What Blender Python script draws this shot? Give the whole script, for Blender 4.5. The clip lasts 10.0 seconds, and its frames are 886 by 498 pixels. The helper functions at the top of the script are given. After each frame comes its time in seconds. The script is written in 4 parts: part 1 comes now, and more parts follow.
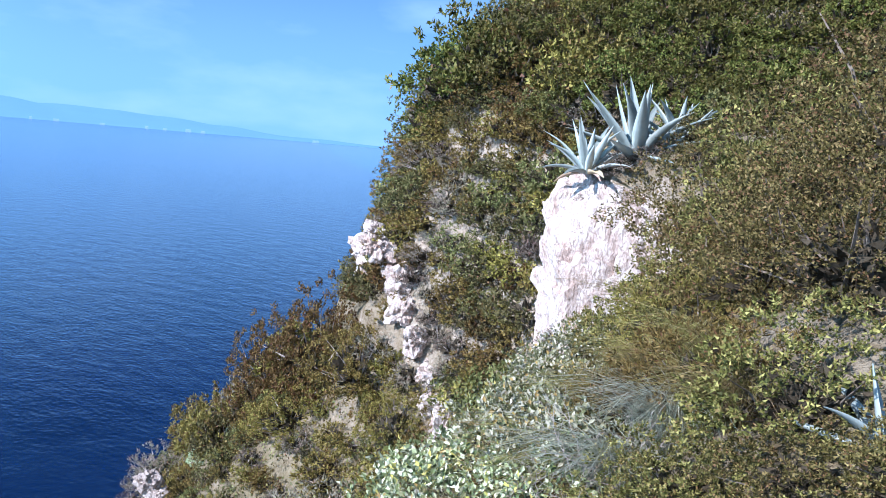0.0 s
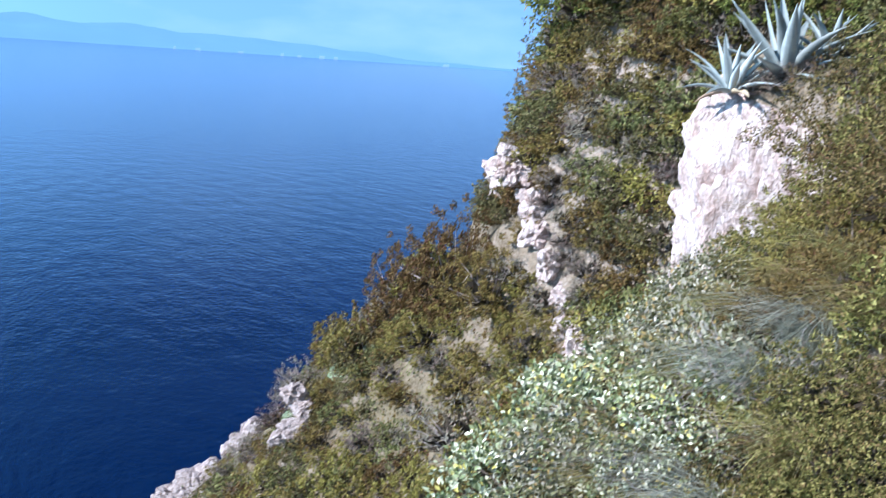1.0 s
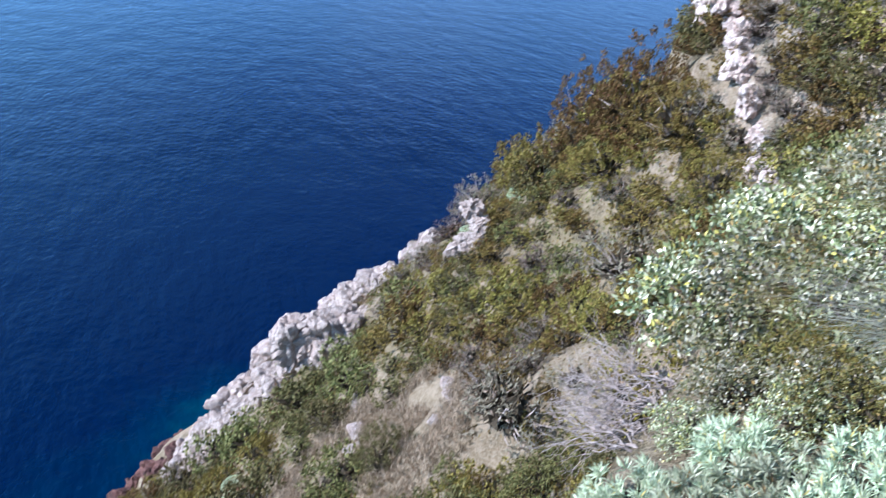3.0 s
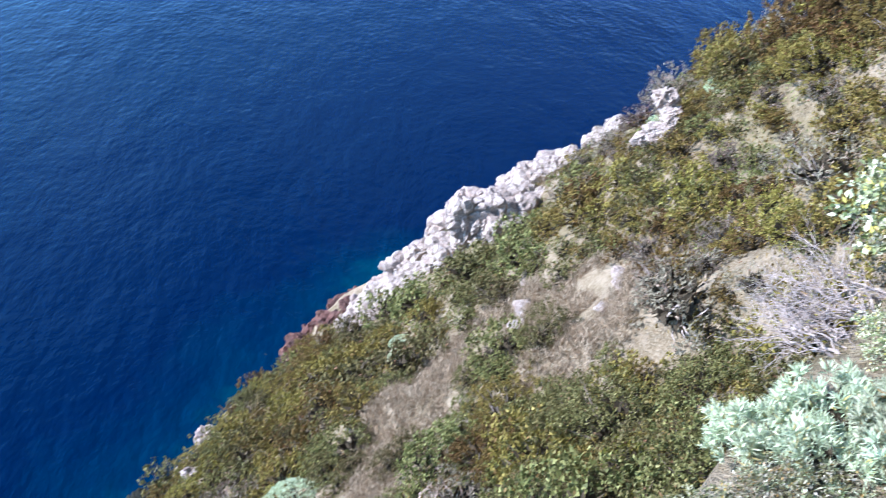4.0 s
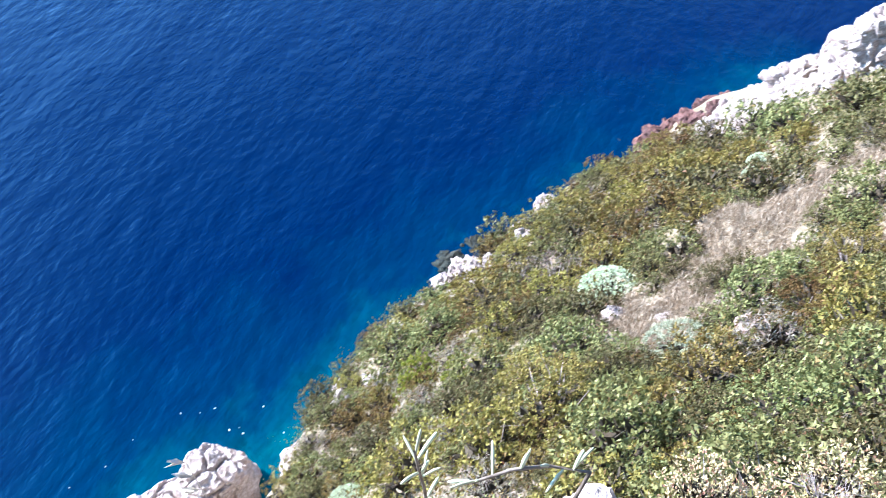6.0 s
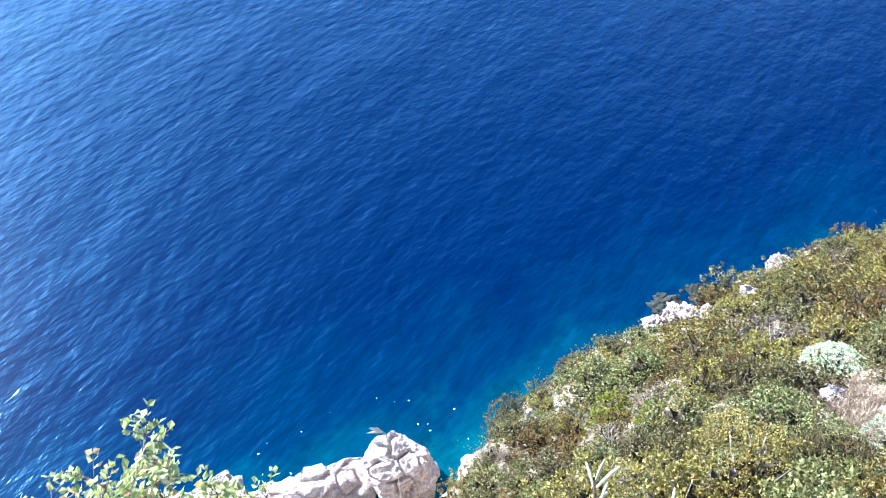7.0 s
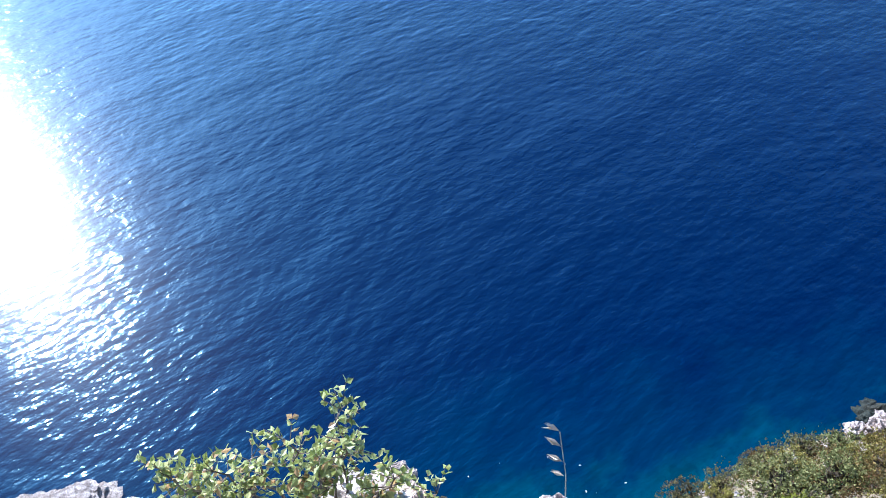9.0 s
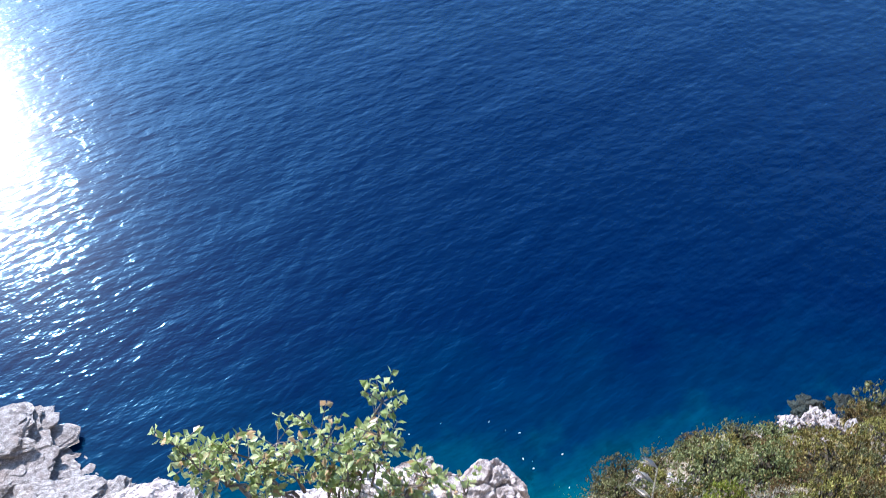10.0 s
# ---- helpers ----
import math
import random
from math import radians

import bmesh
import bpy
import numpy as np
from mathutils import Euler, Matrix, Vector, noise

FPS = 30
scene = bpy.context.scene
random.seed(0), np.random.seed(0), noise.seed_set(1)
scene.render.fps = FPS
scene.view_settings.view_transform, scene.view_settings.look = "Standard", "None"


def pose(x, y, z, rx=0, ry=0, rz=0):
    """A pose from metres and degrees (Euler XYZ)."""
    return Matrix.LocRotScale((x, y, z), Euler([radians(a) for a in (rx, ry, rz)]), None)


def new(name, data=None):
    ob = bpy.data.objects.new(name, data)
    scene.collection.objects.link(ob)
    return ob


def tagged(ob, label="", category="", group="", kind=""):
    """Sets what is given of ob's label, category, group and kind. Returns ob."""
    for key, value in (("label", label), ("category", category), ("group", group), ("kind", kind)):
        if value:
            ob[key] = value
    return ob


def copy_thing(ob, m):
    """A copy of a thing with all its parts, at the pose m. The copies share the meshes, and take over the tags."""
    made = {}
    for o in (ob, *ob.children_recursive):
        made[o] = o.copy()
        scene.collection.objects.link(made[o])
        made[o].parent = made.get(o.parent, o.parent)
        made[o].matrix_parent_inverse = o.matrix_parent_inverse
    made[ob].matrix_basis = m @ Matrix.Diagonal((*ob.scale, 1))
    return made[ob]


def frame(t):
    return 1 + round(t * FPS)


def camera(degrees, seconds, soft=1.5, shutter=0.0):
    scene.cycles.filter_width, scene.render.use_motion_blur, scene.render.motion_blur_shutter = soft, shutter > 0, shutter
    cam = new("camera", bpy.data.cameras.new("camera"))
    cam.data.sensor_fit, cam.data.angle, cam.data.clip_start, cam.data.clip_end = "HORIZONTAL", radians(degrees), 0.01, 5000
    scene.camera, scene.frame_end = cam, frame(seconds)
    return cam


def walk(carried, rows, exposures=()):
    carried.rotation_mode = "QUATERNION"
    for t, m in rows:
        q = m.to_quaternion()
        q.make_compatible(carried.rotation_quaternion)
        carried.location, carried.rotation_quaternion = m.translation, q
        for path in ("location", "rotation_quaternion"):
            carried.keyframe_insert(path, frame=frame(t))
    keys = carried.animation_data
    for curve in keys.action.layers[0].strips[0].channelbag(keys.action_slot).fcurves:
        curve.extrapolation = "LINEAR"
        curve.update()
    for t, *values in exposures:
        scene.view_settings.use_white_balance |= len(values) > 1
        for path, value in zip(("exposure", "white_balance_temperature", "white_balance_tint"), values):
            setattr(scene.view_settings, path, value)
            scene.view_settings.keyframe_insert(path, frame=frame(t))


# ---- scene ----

SEA = 0.0          # sea level; the eye stands about 30 m above it
TOP = 30.0
cam = camera(52.4, 10.0, soft=0.6, shutter=0.3)
PATH = [
    (0.0, pose(-0.001, 0.001, 29.999, 83.55, -4.92, -0.00)),
    (0.1, pose(-0.012, -0.013, 29.995, 83.48, -5.03, 0.04)),
    (0.2, pose(-0.023, -0.028, 29.992, 82.87, -5.25, 0.29)),
    (0.3, pose(-0.033, -0.043, 29.989, 82.01, -4.71, 2.40)),
    (0.5, pose(-0.052, -0.073, 29.985, 81.47, -4.27, 5.10)),
    (0.7, pose(-0.067, -0.103, 29.982, 80.23, -4.37, 6.29)),
    (0.8, pose(-0.073, -0.117, 29.981, 79.71, -4.38, 6.58)),
    (1.0, pose(-0.086, -0.140, 29.976, 78.14, -3.84, 8.21)),
    (1.2, pose(-0.101, -0.155, 29.965, 76.69, -3.61, 9.78)),
    (1.3, pose(-0.107, -0.159, 29.958, 75.84, -3.79, 11.03)),
    (1.5, pose(-0.113, -0.162, 29.940, 74.83, -3.78, 12.78)),
    (1.8, pose(-0.106, -0.137, 29.913, 73.07, -4.39, 13.65)),
    (2.0, pose(-0.103, -0.123, 29.906, 72.28, -4.56, 14.04)),
    (2.2, pose(-0.109, -0.128, 29.909, 71.86, -4.65, 14.17)),
    (3.3, pose(-0.229, -0.226, 29.808, 63.79, -5.86, 23.71)),
    (3.5, pose(-0.244, -0.234, 29.797, 62.53, -6.05, 25.57)),
    (3.7, pose(-0.266, -0.261, 29.798, 60.72, -6.00, 28.04)),
    (4.0, pose(-0.303, -0.315, 29.801, 57.36, -5.66, 33.13)),
    (4.2, pose(-0.322, -0.339, 29.798, 56.26, -5.34, 35.51)),
    (4.4, pose(-0.338, -0.350, 29.787, 54.49, -4.92, 39.58)),
    (4.5, pose(-0.346, -0.353, 29.778, 53.32, -4.72, 41.36)),
    (4.7, pose(-0.363, -0.355, 29.752, 52.61, -5.02, 42.61)),
    (4.8, pose(-0.371, -0.355, 29.740, 50.90, -4.40, 45.01)),
    (5.0, pose(-0.382, -0.360, 29.728, 49.53, -4.08, 47.25)),
    (5.2, pose(-0.384, -0.381, 29.752, 48.64, -4.27, 48.54)),
    (6.3, pose(-0.390, -0.044, 29.770, 40.75, -0.68, 60.83)),
    (6.5, pose(-0.417, -0.066, 29.746, 40.87, -0.50, 62.40)),
    (6.6, pose(-0.412, -0.084, 29.750, 41.54, 0.17, 64.99)),
    (6.7, pose(-0.400, -0.100, 29.762, 41.44, -0.53, 65.88)),
    (6.8, pose(-0.383, -0.114, 29.778, 42.43, 0.17, 69.34)),
    (6.9, pose(-0.365, -0.123, 29.795, 43.39, 1.21, 72.41)),
    (7.0, pose(-0.348, -0.127, 29.809, 43.36, 1.42, 75.82)),
    (7.1, pose(-0.334, -0.127, 29.819, 43.25, 1.18, 76.17)),
    (7.2, pose(-0.322, -0.126, 29.825, 43.53, 1.45, 77.06)),
    (7.3, pose(-0.312, -0.124, 29.828, 43.51, 1.42, 77.16)),
    (7.5, pose(-0.294, -0.117, 29.829, 46.29, 1.66, 78.34)),
    (7.6, pose(-0.283, -0.111, 29.829, 46.22, 1.53, 78.57)),
    (7.8, pose(-0.259, -0.098, 29.830, 48.79, 2.12, 80.02)),
    (8.0, pose(-0.233, -0.092, 29.831, 49.34, 2.59, 81.24)),
    (8.2, pose(-0.210, -0.092, 29.834, 49.12, 2.67, 81.98)),
    (8.3, pose(-0.202, -0.092, 29.835, 48.71, 4.45, 84.47)),
    (8.4, pose(-0.196, -0.094, 29.836, 48.18, 5.29, 85.84)),
    (8.5, pose(-0.194, -0.097, 29.836, 47.71, 5.26, 86.53)),
    (8.6, pose(-0.196, -0.102, 29.836, 47.59, 5.05, 87.40)),
    (8.8, pose(-0.212, -0.119, 29.833, 48.69, 5.17, 89.60)),
    (9.0, pose(-0.236, -0.148, 29.826, 47.63, 4.43, 90.23)),
    (9.2, pose(-0.264, -0.185, 29.814, 47.73, 3.52, 90.26)),
    (9.3, pose(-0.278, -0.206, 29.807, 47.26, 2.94, 90.00)),
    (9.5, pose(-0.305, -0.248, 29.795, 45.95, 2.37, 90.39)),
    (9.7, pose(-0.330, -0.288, 29.788, 44.96, 0.57, 90.46)),
    (9.8, pose(-0.341, -0.307, 29.787, 44.29, -0.29, 90.81)),
    (10.0, pose(-0.363, -0.345, 29.786, 44.99, -1.72, 92.28)),
]
walk(cam, PATH, exposures=[(t, stops, 5350, 19) for t, stops in ((0.0, 0.88), (2.2, 0.78), (3.5, 1.0), (4.0, 1.3), (4.5, 1.75), (6.5, 2.15), (7.5, 2.35), (8.5, 2.3), (9.0, 1.4), (10.0, 1.3))])

# ---- sun and sky ----
SUN_AZ, SUN_EL = 125.5, 32.3      # degrees left of the y axis, degrees up
to_sun = Vector((-math.sin(radians(SUN_AZ)) * math.cos(radians(SUN_EL)),
                 math.cos(radians(SUN_AZ)) * math.cos(radians(SUN_EL)), math.sin(radians(SUN_EL))))
sun = new("sun", bpy.data.lights.new("sun", "SUN"))
sun.data.energy, sun.data.angle, sun.data.color = 5.0, radians(0.55), (1.0, 0.93, 0.81)
sun.matrix_basis = to_sun.to_track_quat("Z", "Y").to_matrix().to_4x4()
world = bpy.data.worlds.new("world")
scene.world = world
world.use_nodes = True
wn = world.node_tree.nodes
sky = wn.new("ShaderNodeTexSky")
sky.sky_type, sky.sun_disc = "NISHITA", False
sky.sun_elevation, sky.sun_rotation = radians(SUN_EL), radians(-SUN_AZ)
sky.air_density, sky.dust_density, sky.ozone_density = 1.0, 5.0, 3.5
tint = wn.new("ShaderNodeMix")
tint.data_type, tint.blend_type = "RGBA", "MULTIPLY"
tint.inputs[0].default_value, tint.inputs[7].default_value = 1.0, (0.40, 0.74, 1.12, 1)
world.node_tree.links.new(sky.outputs[0], tint.inputs[6])
way = wn.new("ShaderNodeTexCoord")
part_z = wn.new("ShaderNodeSeparateXYZ")
world.node_tree.links.new(way.outputs["Generated"], part_z.inputs[0])
veil = wn.new("ShaderNodeMapRange")
veil.interpolation_type = "SMOOTHSTEP"
veil.inputs[1].default_value, veil.inputs[2].default_value, veil.inputs[3].default_value, veil.inputs[4].default_value = 0.0, 0.34, 0.9, 0.0
world.node_tree.links.new(part_z.outputs[2], veil.inputs[0])
hazy = wn.new("ShaderNodeMix")
hazy.data_type = "RGBA"
hazy.inputs[7].default_value = (3.7, 7.4, 12.2, 1)
world.node_tree.links.new(veil.outputs[0], hazy.inputs[0])
world.node_tree.links.new(tint.outputs[2], hazy.inputs[6])
# the haze is brighter on the sun's side
toward = wn.new("ShaderNodeVectorMath")
toward.operation = "DOT_PRODUCT"
toward.inputs[1].default_value = Vector((to_sun.x, to_sun.y, 0)).normalized()
world.node_tree.links.new(way.outputs["Generated"], toward.inputs[0])
sunward = wn.new("ShaderNodeMapRange")
sunward.interpolation_type = "SMOOTHSTEP"
sunward.inputs[1].default_value, sunward.inputs[2].default_value = -0.3, 0.95
world.node_tree.links.new(toward.outputs["Value"], sunward.inputs[0])
low = wn.new("ShaderNodeMapRange")
low.interpolation_type = "SMOOTHSTEP"
low.inputs[1].default_value, low.inputs[2].default_value, low.inputs[3].default_value, low.inputs[4].default_value = 0.1, 0.85, 1.0, 0.0
world.node_tree.links.new(part_z.outputs[2], low.inputs[0])
both = wn.new("ShaderNodeMath")
both.operation = "MULTIPLY"
world.node_tree.links.new(sunward.outputs[0], both.inputs[0])
world.node_tree.links.new(low.outputs[0], both.inputs[1])
glow = wn.new("ShaderNodeMix")
glow.data_type, glow.blend_type = "RGBA", "ADD"
glow.inputs[7].default_value = (4.0, 9.5, 13.0, 1)
world.node_tree.links.new(both.outputs[0], glow.inputs[0])
world.node_tree.links.new(hazy.outputs[2], glow.inputs[6])
stretch = wn.new("ShaderNodeMapping")
stretch.inputs["Scale"].default_value = (3.0, 3.0, 9.0)
world.node_tree.links.new(way.outputs["Generated"], stretch.inputs[0])
wisp = wn.new("ShaderNodeTexNoise")
wisp.inputs["Scale"].default_value, wisp.inputs["Detail"].default_value = 2.2, 6.0
world.node_tree.links.new(stretch.outputs[0], wisp.inputs["Vector"])
thin = wn.new("ShaderNodeMapRange")
thin.inputs[1].default_value, thin.inputs[2].default_value, thin.inputs[4].default_value = 0.48, 0.75, 0.35
world.node_tree.links.new(wisp.outputs[0], thin.inputs[0])
cloudy = wn.new("ShaderNodeMix")
cloudy.data_type = "RGBA"
cloudy.inputs[7].default_value = (6.8, 9.8, 13.0, 1)
world.node_tree.links.new(thin.outputs[0], cloudy.inputs[0])
world.node_tree.links.new(glow.outputs[2], cloudy.inputs[6])
world.node_tree.links.new(cloudy.outputs[2], wn["Background"].inputs[0])
wn["Background"].inputs[1].default_value = 0.056


# ---- materials ----
def material(name, rough=0.8, spec=0.3):
    m = bpy.data.materials.new(name)
    m.use_nodes = True
    nt = m.node_tree
    b = nt.nodes["Principled BSDF"]
    b.inputs["Roughness"].default_value = rough
    b.inputs["Specular IOR Level"].default_value = spec
    return m, nt, b


def node(nt, kind, **inputs):
    n = nt.nodes.new("ShaderNode" + kind)
    for k, v in inputs.items():
        n.inputs[k].default_value = v
    return n


def ramp(nt, source, stops):
    r = nt.nodes.new("ShaderNodeValToRGB")
    while len(r.color_ramp.elements) < len(stops):
        r.color_ramp.elements.new(0.5)
    for e, (p, c) in zip(r.color_ramp.elements, stops):
        e.position, e.color = p, (*c, 1) if len(c) == 3 else c
    nt.links.new(source, r.inputs[0])
    return r.outputs[0]


def noise_tex(nt, coord, scale, detail=4.0, rough=0.55):
    n = node(nt, "TexNoise", Scale=scale, Detail=detail, Roughness=rough)
    nt.links.new(coord, n.inputs["Vector"])
    return n.outputs[0]


def mixed(nt, fac, a, b, blend="MIX"):
    m = nt.nodes.new("ShaderNodeMix")
    m.data_type, m.blend_type = "RGBA", blend
    for s, v in ((0, fac), (6, a), (7, b)):
        if isinstance(v, (int, float)):
            m.inputs[s].default_value = v
        elif isinstance(v, tuple):
            m.inputs[s].default_value = (*v, 1)
        else:
            nt.links.new(v, m.inputs[s])
    return m.outputs[2]


def bumped(nt, b, height, strength, distance):
    n = node(nt, "Bump", Strength=strength, Distance=distance)
    nt.links.new(height, n.inputs["Height"])
    nt.links.new(n.outputs[0], b.inputs["Normal"])
    return n


def leaf_material(name, greens, dead=(0.20, 0.13, 0.06), dead_share=0.08, rough=0.55, through_light=0.18, spec=0.13):
    """Leaves: each leaf its own shade, each plant its own tint, some leaves dead."""
    m, nt, b = material(name, rough, spec)
    geo, info = node(nt, "NewGeometry"), node(nt, "ObjectInfo")
    n = len(greens)
    col = ramp(nt, geo.outputs["Random Per Island"], [(i / max(1, n - 1) * (1 - dead_share) * 0.999, g) for i, g in enumerate(greens)] + [(1 - dead_share + 0.001, dead)])
    hsv = node(nt, "HueSaturation")
    mp = node(nt, "MapRange")
    mp.inputs[3].default_value, mp.inputs[4].default_value = 0.462, 0.525
    nt.links.new(info.outputs["Random"], mp.inputs[0])
    nt.links.new(mp.outputs[0], hsv.inputs["Hue"])
    mv = node(nt, "MapRange")
    mv.inputs[3].default_value, mv.inputs[4].default_value = 0.34, 1.60
    wob = noise_tex(nt, geo.outputs["Position"], 4.5, 2)
    add = node(nt, "Math")
    add.operation, add.inputs[1].default_value = "MULTIPLY_ADD", 1.15
    nt.links.new(info.outputs["Random"], add.inputs[0])
    nt.links.new(wob, add.inputs[2])
    half = node(nt, "Math")
    half.operation = "MULTIPLY"
    half.inputs[1].default_value = 0.5
    nt.links.new(add.outputs[0], half.inputs[0])
    nt.links.new(half.outputs[0], mv.inputs[0])
    nt.links.new(mv.outputs[0], hsv.inputs["Value"])
    nt.links.new(col, hsv.inputs["Color"])
    nt.links.new(hsv.outputs[0], b.inputs["Base Color"])
    tr = node(nt, "BsdfTranslucent")
    nt.links.new(hsv.outputs[0], tr.inputs["Color"])
    mix = node(nt, "MixShader")
    mix.inputs[0].default_value = through_light
    nt.links.new(b.outputs[0], mix.inputs[1])
    nt.links.new(tr.outputs[0], mix.inputs[2])
    nt.links.new(mix.outputs[0], nt.nodes["Material Output"].inputs["Surface"])
    return m


def bark_material(name, a, c):
    m, nt, b = material(name, 0.9, 0.15)
    co = node(nt, "TexCoord").outputs["Object"]
    f = noise_tex(nt, co, 22, 5)
    nt.links.new(ramp(nt, f, [(0.3, a), (0.7, c)]), b.inputs["Base Color"])
    bumped(nt, b, f, 0.5, 0.02)
    return m


def rock_material(name, light, dark, stain, scale=1.0, tall=1.0):
    """Weathered limestone: pale faces, grey and ochre stains, pitted relief."""
    m, nt, b = material(name, 0.88, 0.2)
    mapg = node(nt, "Mapping")
    mapg.inputs["Scale"].default_value = (1.0, 1.0, tall)
    nt.links.new(node(nt, "NewGeometry").outputs["Position"], mapg.inputs[0])
    co = mapg.outputs[0]
    big, mid, fine = (noise_tex(nt, co, s * scale, 6, 0.6) for s in (0.7, 3.0, 14.0))
    base = mixed(nt, ramp(nt, mid, [(0.38, (0, 0, 0)), (0.66, (1, 1, 1))]), light, dark)
    base = mixed(nt, ramp(nt, big, [(0.5, (0, 0, 0)), (0.72, (0.8, 0.8, 0.8))]), base, stain)
    cr = node(nt, "TexVoronoi", Scale=4.5 * scale)
    cr.feature = "DISTANCE_TO_EDGE"
    nt.links.new(co, cr.inputs["Vector"])
    crack = ramp(nt, cr.outputs[0], [(0.0, (1, 1, 1)), (0.045, (0, 0, 0))])
    base = mixed(nt, mixed(nt, 0.5, crack, (0, 0, 0)), base, tuple(v * 0.45 for v in dark))
    base = mixed(nt, ramp(nt, fine, [(0.38, (0.35, 0.35, 0.35)), (0.58, (1, 1, 1))]), tuple(v * 0.6 for v in dark), base)
    nt.links.new(base, b.inputs["Base Color"])
    su = node(nt, "Math")
    nt.links.new(mid, su.inputs[0])
    nt.links.new(fine, su.inputs[1])
    bumped(nt, b, su.outputs[0], 0.8, 0.12)
    return m


def ground_material():
    """Dry stony soil with straw-coloured grass litter; bare limestone where it is steep."""
    m, nt, b = material("soil", 0.95, 0.1)
    geo = node(nt, "NewGeometry")
    co = geo.outputs["Position"]
    big, mid, fine = noise_tex(nt, co, 0.35, 5), noise_tex(nt, co, 2.2, 6, 0.65), noise_tex(nt, co, 17, 5, 0.7)
    soil = ramp(nt, mid, [(0.28, (0.08, 0.06, 0.036)), (0.48, (0.21, 0.165, 0.105)), (0.7, (0.39, 0.325, 0.24))])
    soil = mixed(nt, ramp(nt, fine, [(0.42, (0, 0, 0)), (0.62, (0.7, 0.7, 0.7))]), soil, (0.36, 0.30, 0.215))
    soil = mixed(nt, ramp(nt, big, [(0.5, (0, 0, 0)), (0.65, (0.6, 0.6, 0.6))]), soil, (0.20, 0.17, 0.09))
    sep = node(nt, "SeparateXYZ")
    nt.links.new(geo.outputs["Normal"], sep.inputs[0])
    add = node(nt, "Math")
    nt.links.new(sep.outputs[2], add.inputs[0])
    sc = node(nt, "Math")
    sc.operation, sc.inputs[1].default_value = "MULTIPLY", 0.5
    nt.links.new(mid, sc.inputs[0])
    nt.links.new(sc.outputs[0], add.inputs[1])
    steep = ramp(nt, add.outputs[0], [(0.52, (1, 1, 1)), (0.66, (0, 0, 0))])
    stone = mixed(nt, ramp(nt, fine, [(0.4, (0, 0, 0)), (0.6, (1, 1, 1))]), (0.34, 0.27, 0.20), (0.52, 0.45, 0.37))
    nt.links.new(mixed(nt, steep, soil, stone), b.inputs["Base Color"])
    su = node(nt, "Math")
    nt.links.new(mid, su.inputs[0])
    nt.links.new(fine, su.inputs[1])
    bumped(nt, b, su.outputs[0], 0.9, 0.1)
    return m


